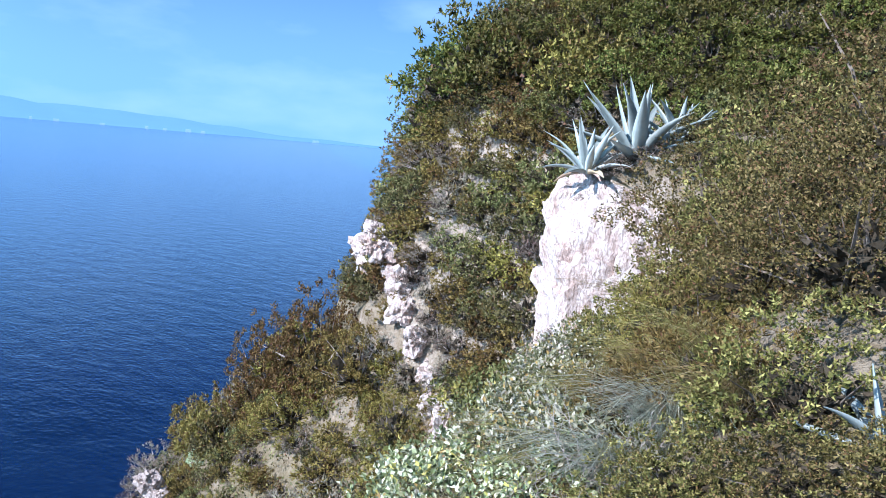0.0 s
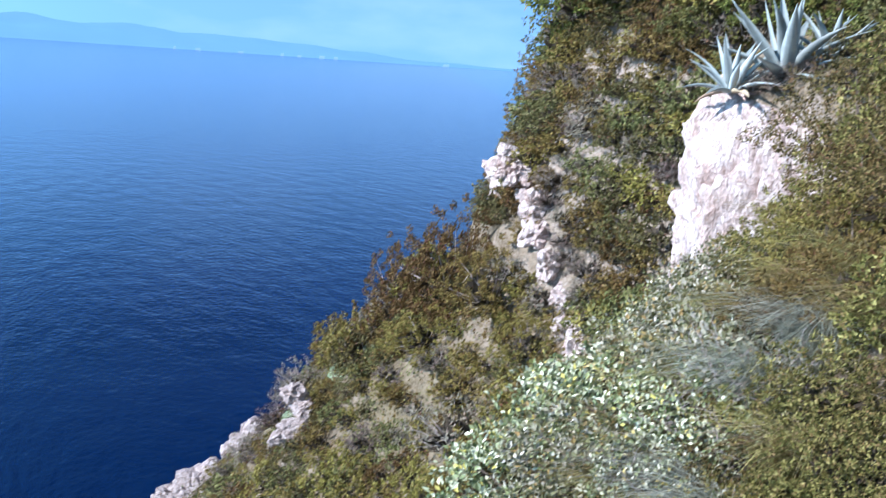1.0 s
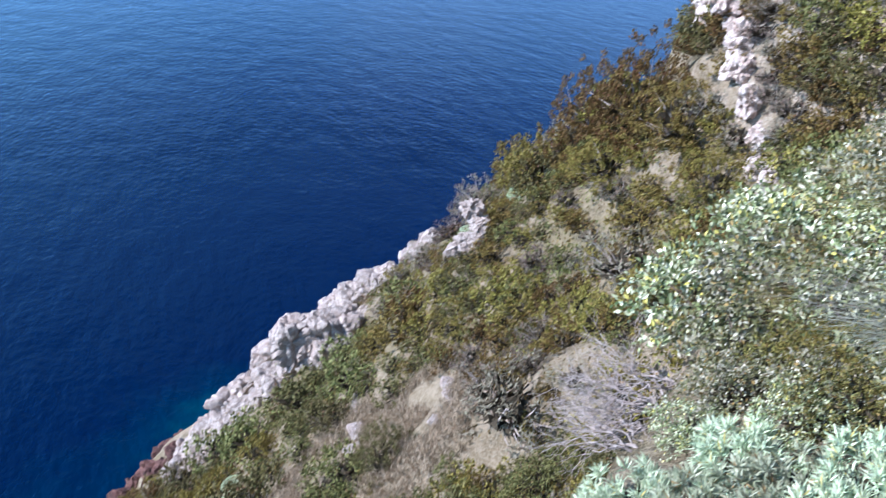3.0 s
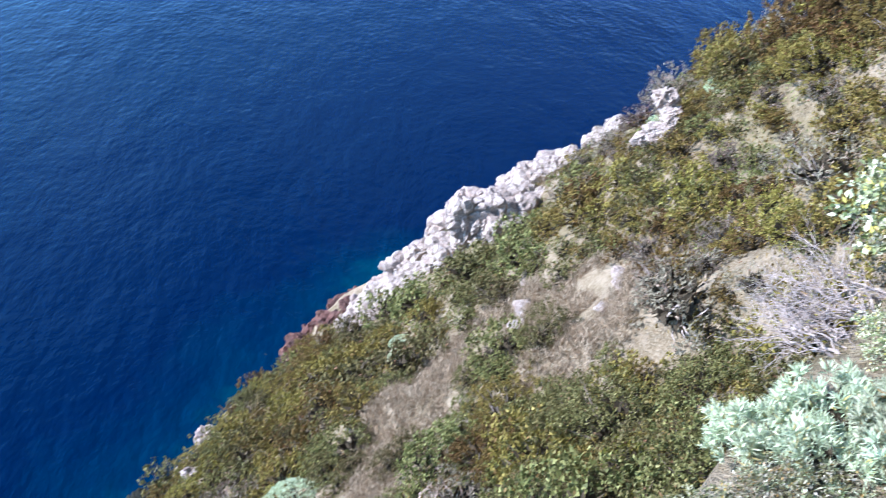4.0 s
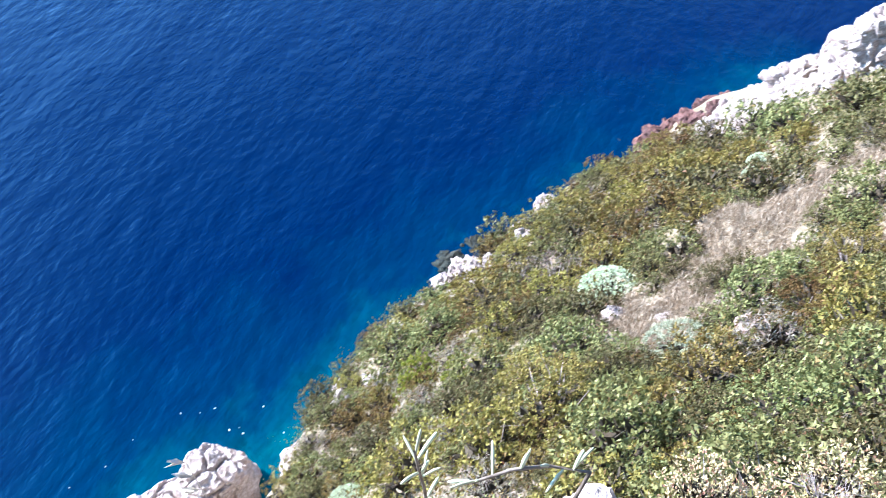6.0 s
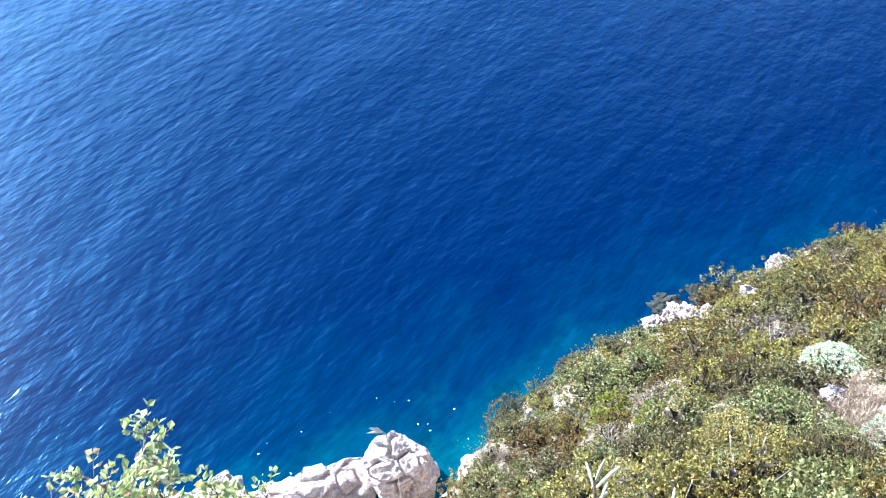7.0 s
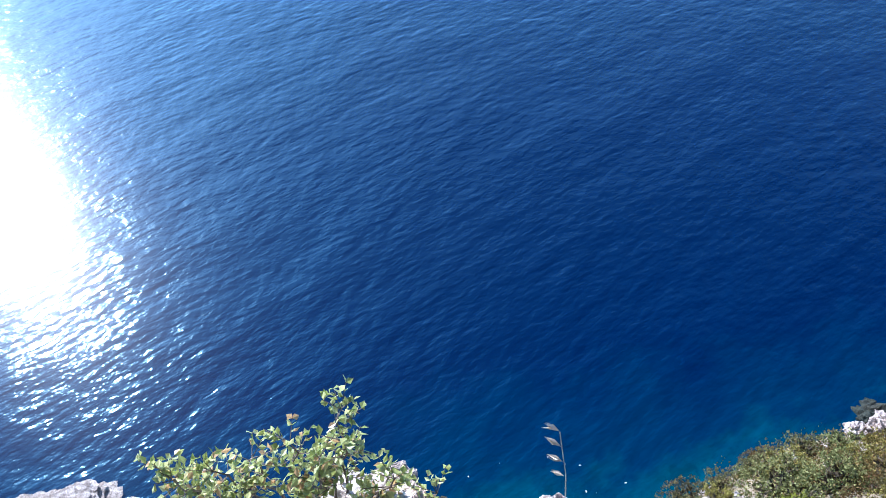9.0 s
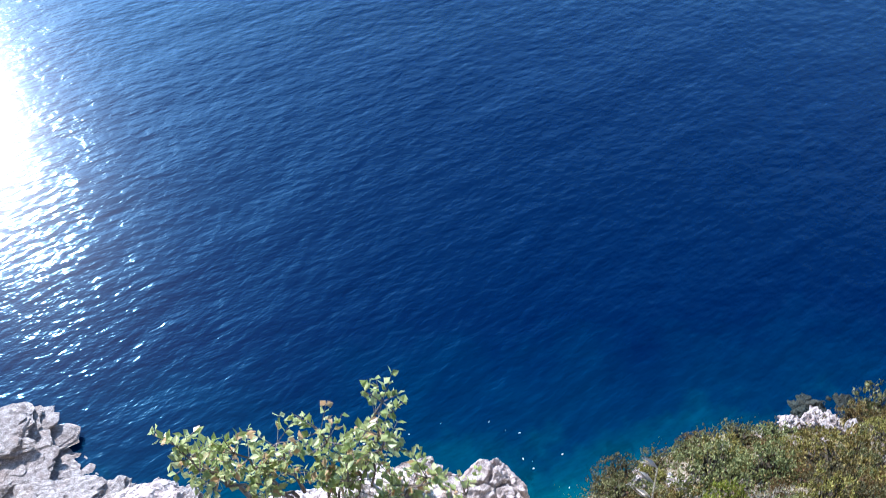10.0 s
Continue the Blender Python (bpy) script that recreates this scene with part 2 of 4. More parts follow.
def water_material():
    """Open sea: deep blue, turquoise over the shallows by the rocks, wind ripples."""
    m, nt, b = material("sea_water", 0.09, 0.5)
    b.inputs["IOR"].default_value = 1.36
    b.inputs["Coat Weight"].default_value, b.inputs["Coat Roughness"].default_value, b.inputs["Coat IOR"].default_value = 0.12, 0.24, 1.33
    b.inputs["Specular Tint"].default_value = (0.06, 0.70, 1.0, 1)
    geo = node(nt, "NewGeometry")
    co = geo.outputs["Position"]
    sep = node(nt, "SeparateXYZ")
    nt.links.new(co, sep.inputs[0])
    # distance seaward of the straight line that the coast follows
    k = node(nt, "Math")
    k.operation, k.inputs[1].default_value = "MULTIPLY_ADD", -0.16
    k.inputs[2].default_value = -18.6
    nt.links.new(sep.outputs[1], k.inputs[0])
    off = node(nt, "Math")
    off.operation = "SUBTRACT"
    far = node(nt, "MapRange")
    far.inputs[1].default_value, far.inputs[2].default_value, far.inputs[4].default_value = 36.0, 136.0, 90.0
    nt.links.new(sep.outputs[1], far.inputs[0])
    k2 = node(nt, "Math")
    nt.links.new(k.outputs[0], k2.inputs[0])
    nt.links.new(far.outputs[0], k2.inputs[1])
    nt.links.new(k2.outputs[0], off.inputs[0])
    nt.links.new(sep.outputs[0], off.inputs[1])
    patch = noise_tex(nt, co, 0.22, 5, 0.65)
    pm = node(nt, "Math")
    pm.operation, pm.inputs[1].default_value = "MULTIPLY_ADD", 11.0
    pm.inputs[2].default_value = -4.0
    nt.links.new(patch, pm.inputs[0])
    d = node(nt, "Math")
    nt.links.new(off.outputs[0], d.inputs[0])
    nt.links.new(pm.outputs[0], d.inputs[1])
    md = node(nt, "MapRange")
    md.inputs[1].default_value, md.inputs[2].default_value = -1.0, 9.5
    nt.links.new(d.outputs[0], md.inputs[0])
    depth = ramp(nt, md.outputs[0], [(0.0, (0.001, 0.066, 0.080)), (0.15, (0.0, 0.036, 0.060)), (0.4, (0.0, 0.0135, 0.042)), (0.85, (0.0, 0.0058, 0.032))])
    # offshore base tones: dark, then paler in place of sky sheen at grazing angles
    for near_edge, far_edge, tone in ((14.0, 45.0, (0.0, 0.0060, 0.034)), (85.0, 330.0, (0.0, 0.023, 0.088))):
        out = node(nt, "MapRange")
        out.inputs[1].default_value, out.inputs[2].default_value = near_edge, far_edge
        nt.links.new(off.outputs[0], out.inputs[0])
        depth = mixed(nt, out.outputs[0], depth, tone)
    weed = noise_tex(nt, co, 0.55, 6, 0.7)
    near = ramp(nt, md.outputs[0], [(0.0, (1, 1, 1)), (0.45, (0, 0, 0))])
    wd = ramp(nt, weed, [(0.52, (0, 0, 0)), (0.6, (0.8, 0.8, 0.8))])
    mul = mixed(nt, 1.0, near, wd, "MULTIPLY")
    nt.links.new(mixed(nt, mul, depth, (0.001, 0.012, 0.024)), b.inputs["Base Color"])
    turned = node(nt, "Mapping")
    turned.inputs["Rotation"].default_value = (0, 0, radians(-38))
    nt.links.new(co, turned.inputs[0])
    mapg = node(nt, "Mapping")
    mapg.inputs["Scale"].default_value = (1.0, 0.5, 1.0)
    nt.links.new(turned.outputs[0], mapg.inputs[0])
    w1, w2, w3 = (noise_tex(nt, mapg.outputs[0], s, 3, 0.5) for s in (0.28, 1.1, 2.4))
    b1 = node(nt, "Bump", Strength=0.8, Distance=0.21)
    nt.links.new(w1, b1.inputs["Height"])
    b2 = node(nt, "Bump", Strength=0.8, Distance=0.092)
    nt.links.new(w2, b2.inputs["Height"])
    nt.links.new(b1.outputs[0], b2.inputs["Normal"])
    b3 = node(nt, "Bump", Strength=0.9, Distance=0.052)
    nt.links.new(w3, b3.inputs["Height"])
    nt.links.new(b2.outputs[0], b3.inputs["Normal"])
    nt.links.new(b3.outputs[0], b.inputs["Normal"])
    return m


SOIL, WATER = ground_material(), water_material()
LIMESTONE = rock_material("pale_limestone", (0.90, 0.81, 0.75), (0.50, 0.38, 0.32), (0.68, 0.49, 0.40), 1.6, 0.5)
SHORE_ROCK = rock_material("shore_limestone", (0.66, 0.575, 0.52), (0.36, 0.29, 0.25), (0.48, 0.36, 0.30), 1.5)
RED_ROCK = rock_material("wet_red_rock", (0.20, 0.10, 0.085), (0.07, 0.045, 0.04), (0.26, 0.13, 0.10), 1.3)
WEED_ROCK = rock_material("weedy_rock", (0.05, 0.055, 0.04), (0.02, 0.028, 0.025), (0.07, 0.06, 0.04), 1.5)
GREY_ROCK = rock_material("grey_limestone", (0.62, 0.56, 0.51), (0.25, 0.21, 0.185), (0.40, 0.31, 0.25), 1.6, 2.5)
BARK = bark_material("bark", (0.10, 0.075, 0.055), (0.24, 0.20, 0.16))
# dark brown that paints shade into the gaps of shrub crowns
TWIG_SHADE = bark_material("twig_shade", (0.035, 0.028, 0.018), (0.075, 0.06, 0.04))
DEAD_WOOD = bark_material("dead_wood", (0.25, 0.205, 0.185), (0.50, 0.43, 0.39))
MASTIC = leaf_material("mastic_leaf", [(0.058, 0.062, 0.018), (0.125, 0.126, 0.042), (0.25, 0.235, 0.095)], dead_share=0.04)
JUNIPER = leaf_material("juniper_leaf", [(0.080, 0.064, 0.014), (0.165, 0.132, 0.032), (0.30, 0.240, 0.074)], (0.18, 0.105, 0.045), 0.08)
GREY_LEAF = leaf_material("grey_leaf", [(0.13, 0.115, 0.08), (0.19, 0.165, 0.12), (0.26, 0.23, 0.17)], (0.26, 0.19, 0.15), 0.2)
SPURGE = leaf_material("spurge_leaf", [(0.34, 0.41, 0.25), (0.44, 0.51, 0.33), (0.55, 0.60, 0.43)], (0.30, 0.28, 0.12), 0.04)
TOP_LEAF = leaf_material("bright_evergreen_leaf", [(0.045, 0.053, 0.010), (0.10, 0.106, 0.022), (0.20, 0.192, 0.050)], dead_share=0.03)
BANK_LEAF = leaf_material("bank_leaf", [(0.042, 0.042, 0.010), (0.125, 0.118, 0.030), (0.34, 0.295, 0.10)], (0.22, 0.15, 0.06), 0.10)
LIME = leaf_material("lime_leaf", [(0.08, 0.10, 0.010), (0.14, 0.15, 0.015), (0.20, 0.20, 0.022)])

# ---- the lie of the land ----
def track(pairs, soft=1.2):
    xs, ys = [p[0] for p in pairs], [p[1] for p in pairs]

    def f(v):
        return sum(np.interp(v + d * soft, xs, ys) for d in (-1.0, -0.5, 0.0, 0.5, 1.0)) / 5
    return f


coast = track([(-60, -15.0), (0, -15.2), (3.0, -15.6), (5, -17.8), (8, -19.7), (10.7, -20.8), (13.2, -21.1), (16, -21.4), (21, -22.7), (26, -23.7), (30, -24.2), (36, -24.2), (50, -26.0), (90, -30)], 0.8)
edge = track([(-60, -1.6), (-0.5, -1.56), (0, -1.43), (0.3, -1.36), (0.65, -1.33), (1.0, -1.27), (1.5, -1.14), (2.5, -0.95), (4, -0.72), (6, -0.05), (8, 0.8), (10, 1.8), (13, 3.4), (14.8, 4.5), (15.5, 4.2), (16.1, 2.0), (18.5, 2.0), (20, 0.8), (23, -1.6), (25, -2.15), (27, -2.7), (60, -6)], 0.3)
ledge = track([(-60, 0.4), (5, 0.45), (8, 0.9), (16.5, 0.9), (19, 2.2), (23, 2.5), (60, 3)])
foot = track([(-60, 21.0), (3, 21.0), (10, 23.0), (16, 25.6), (20, 25.0), (24, 25.75), (30, 25.9), (45, 22)])
crest = track([(-60, 28.25), (0.2, 28.22), (0.65, 28.06), (1.2, 27.64), (1.8, 27.48), (2.5, 27.5), (4, 27.4), (6, 27.55), (8, 27.8), (12, 28.5), (14, 29.4), (15.5, 29.8), (18, 29.9), (20, 30.0), (24, 31.0), (60, 31)], 0.3)
bank = track([(-60, 0.15), (0.5, 0.2), (2.5, 0.5), (5, 0.85), (8, 0.9), (12, 0.4), (16, 0.3), (20, 0.8), (24, 1.0), (60, 0.5)])


rise = track([(-60, 2.4), (17, 2.3), (23, 1.7), (60, 1.2)])
sag = track([(-60, 1.1), (15, 1.1), (24, 1.14), (60, 1.16)])


def smooth(v):
    v = min(1.0, max(0.0, v))
    return v * v * (3 - 2 * v)


def land(x, y):
    """Height of the ground at a place in the plan."""
    c, e = coast(y) + 1.1 * noise.noise((0.3, y * 0.22, 0)), edge(y)
    if x < c:
        z = SEA - 0.2 - (c - x) * 0.6
    elif x < e:
        u = (x - c) / (e - c)
        z = SEA - 0.2 + rise(y) * smooth(u / 0.10) + (foot(y) - 2.4) * u ** sag(y)
    else:
        z = foot(y) + (crest(y) - foot(y)) * smooth((x - e) / ledge(y)) + bank(y) * max(0.0, x - e - 0.66 * ledge(y)) - 0.03 * max(0, x - e - 8) ** 1.5
    end = min(26 - 1.05 * (x + 4.2), 31.7 - 0.25 * (x + 11)) if x < -4.2 else 26 + 0.8 * (x + 4.2)
    if y > end:
        z -= 1.9 * (y - end) * smooth((y - end) / 3)
    rough = smooth((x - c + 1) / 3)
    near = (0.2 + 0.8 * smooth((math.hypot(x, y) - 2) / 9)) * (1 - 0.9 * math.exp(-((x - 3.2) ** 2 + (y - 16.8) ** 2) / 5))
    z += rough * near * (0.9 * noise.noise((x * 0.23, y * 0.23, 3.1)) + 0.35 * noise.noise((x * 0.8, y * 0.8, 7.7)) + 0.12 * noise.noise((x * 2.3, y * 2.3, 1.3)))
    z -= 1.7 * math.exp(-((x + 19.9) ** 2 + (y - 28.9) ** 2) / 4.0)
    return max(z, -6.0)


def mesh_of(name, verts, faces, mat, smooth_shade=False):
    me = bpy.data.meshes.new(name)
    me.from_pydata(verts if isinstance(verts, list) else verts.tolist(), [], faces if isinstance(faces, list) else faces.tolist())
    me.materials.append(mat)
    if smooth_shade:
        me.polygons.foreach_set("use_smooth", [True] * len(me.polygons))
    me.update()
    return me


def part(name, verts, faces, mat, parent, label="", smooth_shade=False):
    ob = new(name, mesh_of(name, verts, faces, mat, smooth_shade))
    ob.parent = parent
    return tagged(ob, label)


def spacing(lo, hi, fine_lo, fine_hi, coarse, fine):
    out, v = [], lo
    while v < hi:
        out.append(v)
        v += fine if fine_lo <= v < fine_hi else coarse
    return out + [hi]


def grid(xs, ys, height):
    nx, ny = len(xs), len(ys)
    v = [(a, b_, height(a, b_)) for b_ in ys for a in xs]
    f = [(j * nx + i, j * nx + i + 1, (j + 1) * nx + i + 1, (j + 1) * nx + i) for j in range(ny - 1) for i in range(nx - 1)]
    return v, f


v, f = grid(spacing(-34, 30, -2.2, 2.6, 0.36, 0.13), spacing(-30, 64, -1.5, 6.0, 0.36, 0.15), land)
ground = tagged(new("ground", mesh_of("ground", v, f, SOIL, True)), "steep dry stony slope falling to the sea", "slope", kind="structure")

# the sea: one sheet to the horizon
rings = [0.0] + [1.6 * 1.16 ** i for i in range(55)]
rings = [r for r in rings if r < 4950] + [4950.0]
v = [(-30 - 0.0, 10, SEA)]
f = []
for r in rings[1:]:
    v += [(-30 + r * math.cos(2 * math.pi * k / 96), 10 + r * math.sin(2 * math.pi * k / 96), SEA) for k in range(96)]
for i in range(len(rings) - 1):
    for k in range(96):
        a, b_ = 1 + (i - 1) * 96 + k, 1 + (i - 1) * 96 + (k + 1) % 96
        f.append((0, 1 + k, 1 + (k + 1) % 96) if i == 0 else (a, a + 96, b_ + 96, b_))
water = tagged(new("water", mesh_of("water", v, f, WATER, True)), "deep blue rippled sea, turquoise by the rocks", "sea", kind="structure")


# ---- rocks ----
def unit(a):
    return a / np.maximum(1e-9, np.linalg.norm(a, axis=1))[:, None]


def blob(rx, ry, rz, seed, level=4, jag=0.35, strata=0.0, square=0.0, chunks=0.0, worn=0.0):
    """A weathered rock: a block broken along flat faces, with cracks, ledges and pits."""
    g = np.random.default_rng(int(seed * 100))
    bm = bmesh.new()
    bmesh.ops.create_icosphere(bm, subdivisions=level, radius=1)
    dirs = np.array([p.co.normalized() for p in bm.verts])
    cut = unit(g.normal(size=(16, 3)))
    if square:
        cut[:6] = np.array([(1, 0, 0), (-1, 0, 0), (0, 1, 0), (0, -1, 0), (0, 0, 1), (0, 0, -1)]) + g.normal(size=(6, 3)) * 0.12
        cut = unit(cut)
    far = g.uniform(0.72, 1.0, 16)
    if square > 0.5:
        far[6:] += 0.25
    dots = np.maximum(dirs @ cut.T, 1e-3)
    flat = np.minimum((far / dots).min(1), 1.25) * (1 - worn) + 0.9 * worn
    o = Vector((seed * 7.3, seed * 3.1, seed * 1.7))
    s = max(rx, ry, rz)
    v = []
    for d, k in zip(dirs, flat):
        q = Vector((d[0] * rx, d[1] * ry, d[2] * rz)) * float(k)
        n1 = noise.noise(q * (1.3 / s) + o)
        n2 = abs(noise.noise(q * (2.9 / s) + o * 2))
        n3 = abs(noise.noise(q * (7.5 / s) + o * 3))
        n4 = noise.noise(q * (19.0 / s) + o * 4)
        k = 1 + jag * 0.7 * n1 + jag * 0.55 * (0.25 - n2) + jag * 0.30 * (0.25 - n3) + jag * 0.10 * n4
        if chunks:
            near, at = noise.voronoi(q * (chunks / s) + o * 5)
            k = 1 + (k - 1) * 0.6 + jag * 0.55 * noise.noise(at[0] * 3.7) - jag * 0.3 * max(0.0, 1 - (near[1] - near[0]) / 0.16)
        if strata:
            w = (q.z * 0.9 + q.x * 0.25 - q.y * 0.2) / s * 10 + 1.6 * n1
            k += strata * (abs((w % 1.0) - 0.5) - 0.25)
        v.append(tuple(q * k))
    f = [tuple(q.index for q in face.verts) for face in bm.faces]
    bm.free()
    return v, f


def rock(name, x, y, z, rx, ry, rz, seed, mat, label, turn=0, level=4, jag=0.35, strata=0.0, square=0.0, group="", chunks=0.0, worn=0.0):
    ob = new(name, mesh_of(name, *blob(rx, ry, rz, seed, level, jag, strata, square, chunks, worn), mat, False))
    ob.matrix_basis = pose(x, y, z, 0, 0, turn)
    return tagged(ob, label, "rock", group)


# ---- plants: leaves, twigs and shrubs ----
def leaf_cards(pos, way, length, width, rng, fold=0.12, face=None, small=False):
    """Small folded leaves at pos, pointing along way; their upper sides turned to face where it is given."""
    n = len(pos)
    way = unit(way)
    turn = rng.normal(size=(n, 3)) if face is None else unit(face) + rng.normal(size=(n, 3)) * 0.38
    side = unit(np.cross(way, turn))
    up = np.cross(side, way)
    L = length * rng.uniform(0.7, 1.3, (n, 1))
    W = width * rng.uniform(0.7, 1.3, (n, 1)) / 2
    if small:      # leaves too small to show a fold
        v = np.stack([pos - side * W + up * L * fold, pos + side * W + up * L * fold, pos + way * L], 1).reshape(-1, 3)
        return v, np.arange(3 * n).reshape(-1, 3)
    mid = pos + way * L * 0.48
    v = np.stack([pos, mid - side * W + up * L * fold, pos + way * L, mid + side * W + up * L * fold], 1).reshape(-1, 3)
    f = np.arange(4 * n).reshape(-1, 4)
    return v, f


def tubes(lines, sides=4):
    """Tapered twigs along polylines of (point, radius)."""
    V, F = [], []
    for line in lines:
        start = len(V)
        for i, (p, r) in enumerate(line):
            p = Vector(p)
            a, b_ = Vector(line[max(0, i - 1)][0]), Vector(line[min(len(line) - 1, i + 1)][0])
            d = (b_ - a).normalized()
            s = d.orthogonal().normalized()
            t = d.cross(s)
            V += [tuple(p + (s * math.cos(2 * math.pi * k / sides) + t * math.sin(2 * math.pi * k / sides)) * r) for k in range(sides)]
        for i in range(len(line) - 1):
            for k in range(sides):
                a = start + i * sides + k
                b_ = start + i * sides + (k + 1) % sides
                F.append((a, b_, b_ + sides, a + sides))
    return V, F


def crooked(a, b_, r0, r1, rng, bend=0.15, steps=4):
    a, b_ = np.array(a, float), np.array(b_, float)
    span = np.linalg.norm(b_ - a)
    out = []
    for i in range(steps + 1):
        t = i / steps
        w = rng.normal(size=3) * bend * span * (0.5 if 0 < i < steps else 0.0) * 0.5
        out.append((tuple(a + (b_ - a) * t + w), r0 + (r1 - r0) * t))
    return out


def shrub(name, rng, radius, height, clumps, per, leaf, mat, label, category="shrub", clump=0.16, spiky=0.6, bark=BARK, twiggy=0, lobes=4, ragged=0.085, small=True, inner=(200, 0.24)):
    """A shrub: crooked branches from the root to clumps of small leaves over an uneven, lobed crown."""
    top = new(name)
    th, ph = rng.uniform(0, 2 * math.pi, clumps), np.arccos(rng.uniform(-0.12, 1.0, clumps))
    d = np.stack([np.cos(th) * np.sin(ph), np.sin(th) * np.sin(ph), np.cos(ph)], 1)
    bumps = unit(rng.normal(size=(lobes, 3)) * np.array([1, 1, 0.6]) + np.array([0, 0, 0.3]))
    k = 0.66 + 0.42 * np.maximum(0, (d @ bumps.T)).max(1) ** 3 + rng.normal(size=clumps) * ragged
    depth = np.where(rng.random(clumps) < 0.3, rng.uniform(0.45, 0.9, clumps), 1.0)
    c = d * (k * depth)[:, None] * np.array([radius, radius, height])
    c[:, 2] = np.maximum(c[:, 2], 0.02)
    idx = np.repeat(np.arange(clumps), per)
    off = unit(rng.normal(size=(len(idx), 3))) * rng.random((len(idx), 1)) ** 0.5 * clump
    pos = c[idx] + off
    face = unit(off) * 0.8 + d[idx] * 0.6 + np.array([0, 0, 0.25])
    way = off / clump * spiky + d[idx] * 0.5 * spiky + unit(rng.normal(size=off.shape)) * (1.15 - 0.6 * min(1.0, spiky)) + np.array([0, 0, 0.25])
    v, f = leaf_cards(pos, way, leaf[0], leaf[1], rng, 0.12, face, small)
    part("foliage", v, f, mat, top)
    # dark twig-coloured cards inside the crown put shade into its gaps
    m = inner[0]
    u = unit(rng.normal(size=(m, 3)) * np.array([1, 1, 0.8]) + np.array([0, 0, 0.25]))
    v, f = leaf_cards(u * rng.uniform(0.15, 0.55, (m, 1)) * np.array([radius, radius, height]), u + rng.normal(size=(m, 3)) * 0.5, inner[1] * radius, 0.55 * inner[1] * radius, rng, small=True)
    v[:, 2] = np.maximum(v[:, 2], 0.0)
    part("inner_shade", v, f, TWIG_SHADE, top)
    lines = []
    stems = rng.choice(clumps, min(clumps, 9 + twiggy // 2), replace=False)
    for s in stems:
        lines.append(crooked((rng.normal() * 0.06, rng.normal() * 0.06, -0.15), c[s] * 0.97, 0.022 * radius + 0.006, 0.004, rng, steps=3))
    tagged(part("wood", *tubes(lines, 3), bark, top), kind="stuff")
    tagged(top, label, category)
    return top


rng = np.random.default_rng(11)
KINDS = {
    "mastic": [shrub("mastic_shrub", rng, 1.0, r, 230, 14, (0.064, 0.050), MASTIC, "dense olive-green mastic shrub on the dry slope", clump=0.085, spiky=0.7, lobes=7) for r in (0.85, 1.0, 1.15)],
    "big_mastic": [shrub("mastic_shrub", rng, 1.0, r, 400, 24, (0.036, 0.029), MASTIC, "dense dark-green rounded mastic shrub on the dry slope", clump=0.075, spiky=0.7, lobes=9, ragged=0.07, inner=(420, 0.17)) for r in (0.9, 1.1)],
    "juniper": [shrub("juniper_shrub", rng, 1.0, r, 150, 21, (0.066, 0.044), JUNIPER, "brownish-green juniper shrub with upright tufts on the slope", clump=0.085, spiky=0.9, lobes=7, ragged=0.10) for r in (0.9, 1.15, 1.3)],
    "big_juniper": [shrub("spreading_juniper", rng, 1.0, r, 330, 40, (0.036, 0.026), JUNIPER, "spreading golden-brown juniper with bare crooked branches showing", clump=0.065, spiky=0.8, lobes=10, ragged=0.13, twiggy=44, bark=DEAD_WOOD) for r in (0.95, 1.15)],
    "grey": [shrub("dry_shrub", rng, 1.0, r, 130, 13, (0.085, 0.028), GREY_LEAF, "half-dry grey-brown twiggy shrub on the slope", clump=0.08, twiggy=36, bark=DEAD_WOOD) for r in (0.6, 0.8)],
    "spurge": [shrub("tree_spurge", rng, 1.0, 0.85, 560, 16, (0.050, 0.034), SPURGE, "pale green dome-shaped tree spurge cushion", clump=0.055, spiky=0.8, lobes=60, ragged=0.015)],
    "lime": [shrub("lime_green_shrub", rng, 1.0, 0.55, 260, 18, (0.065, 0.040), LIME, "low bright yellow-green cushion shrub", clump=0.07)],
    "top": [shrub("evergreen_bush", rng, 1.0, r, 190, 14, (0.064, 0.050), TOP_LEAF, "dense green evergreen bush on the cliff top", clump=0.075, spiky=0.8, lobes=8) for r in (0.9, 1.1)],
    "dwarf": [shrub("dwarf_shrub", rng, 1.0, 0.95, 100, 13, (0.095, 0.066), m, "low %s dwarf shrub in a gap of the scrub" % tone, clump=0.10, spiky=0.8, lobes=5, inner=(80, 0.3)) for m, tone in ((JUNIPER, "brownish-green"), (MASTIC, "olive-green"))],
    "cliff": [shrub("cliff_shrub", rng, 1.0, h, 130, 13, (0.085, 0.058), m, "%s shrub clinging to the cliff face" % tone, clump=0.09, spiky=0.8, lobes=6, ragged=0.10, inner=(100, 0.28)) for m, tone, h in ((JUNIPER, "brownish-green", 1.1), (JUNIPER, "golden-brown", 0.9), (MASTIC, "olive-green", 1.0))],
    "far_mastic": [shrub("mastic_shrub", rng, 1.0, r, 165, 11, (0.082, 0.064), MASTIC, "dense olive-green mastic shrub on the dry slope", clump=0.09, spiky=0.7, lobes=6, inner=(100, 0.3)) for r in (0.9, 1.1)],
    "far_juniper": [shrub("juniper_shrub", rng, 1.0, r, 120, 15, (0.084, 0.056), JUNIPER, "brownish-green juniper shrub with upright tufts on the slope", clump=0.09, spiky=0.9, lobes=6, ragged=0.10, inner=(100, 0.3)) for r in (0.95, 1.2)],
}
placed = []
used = set()


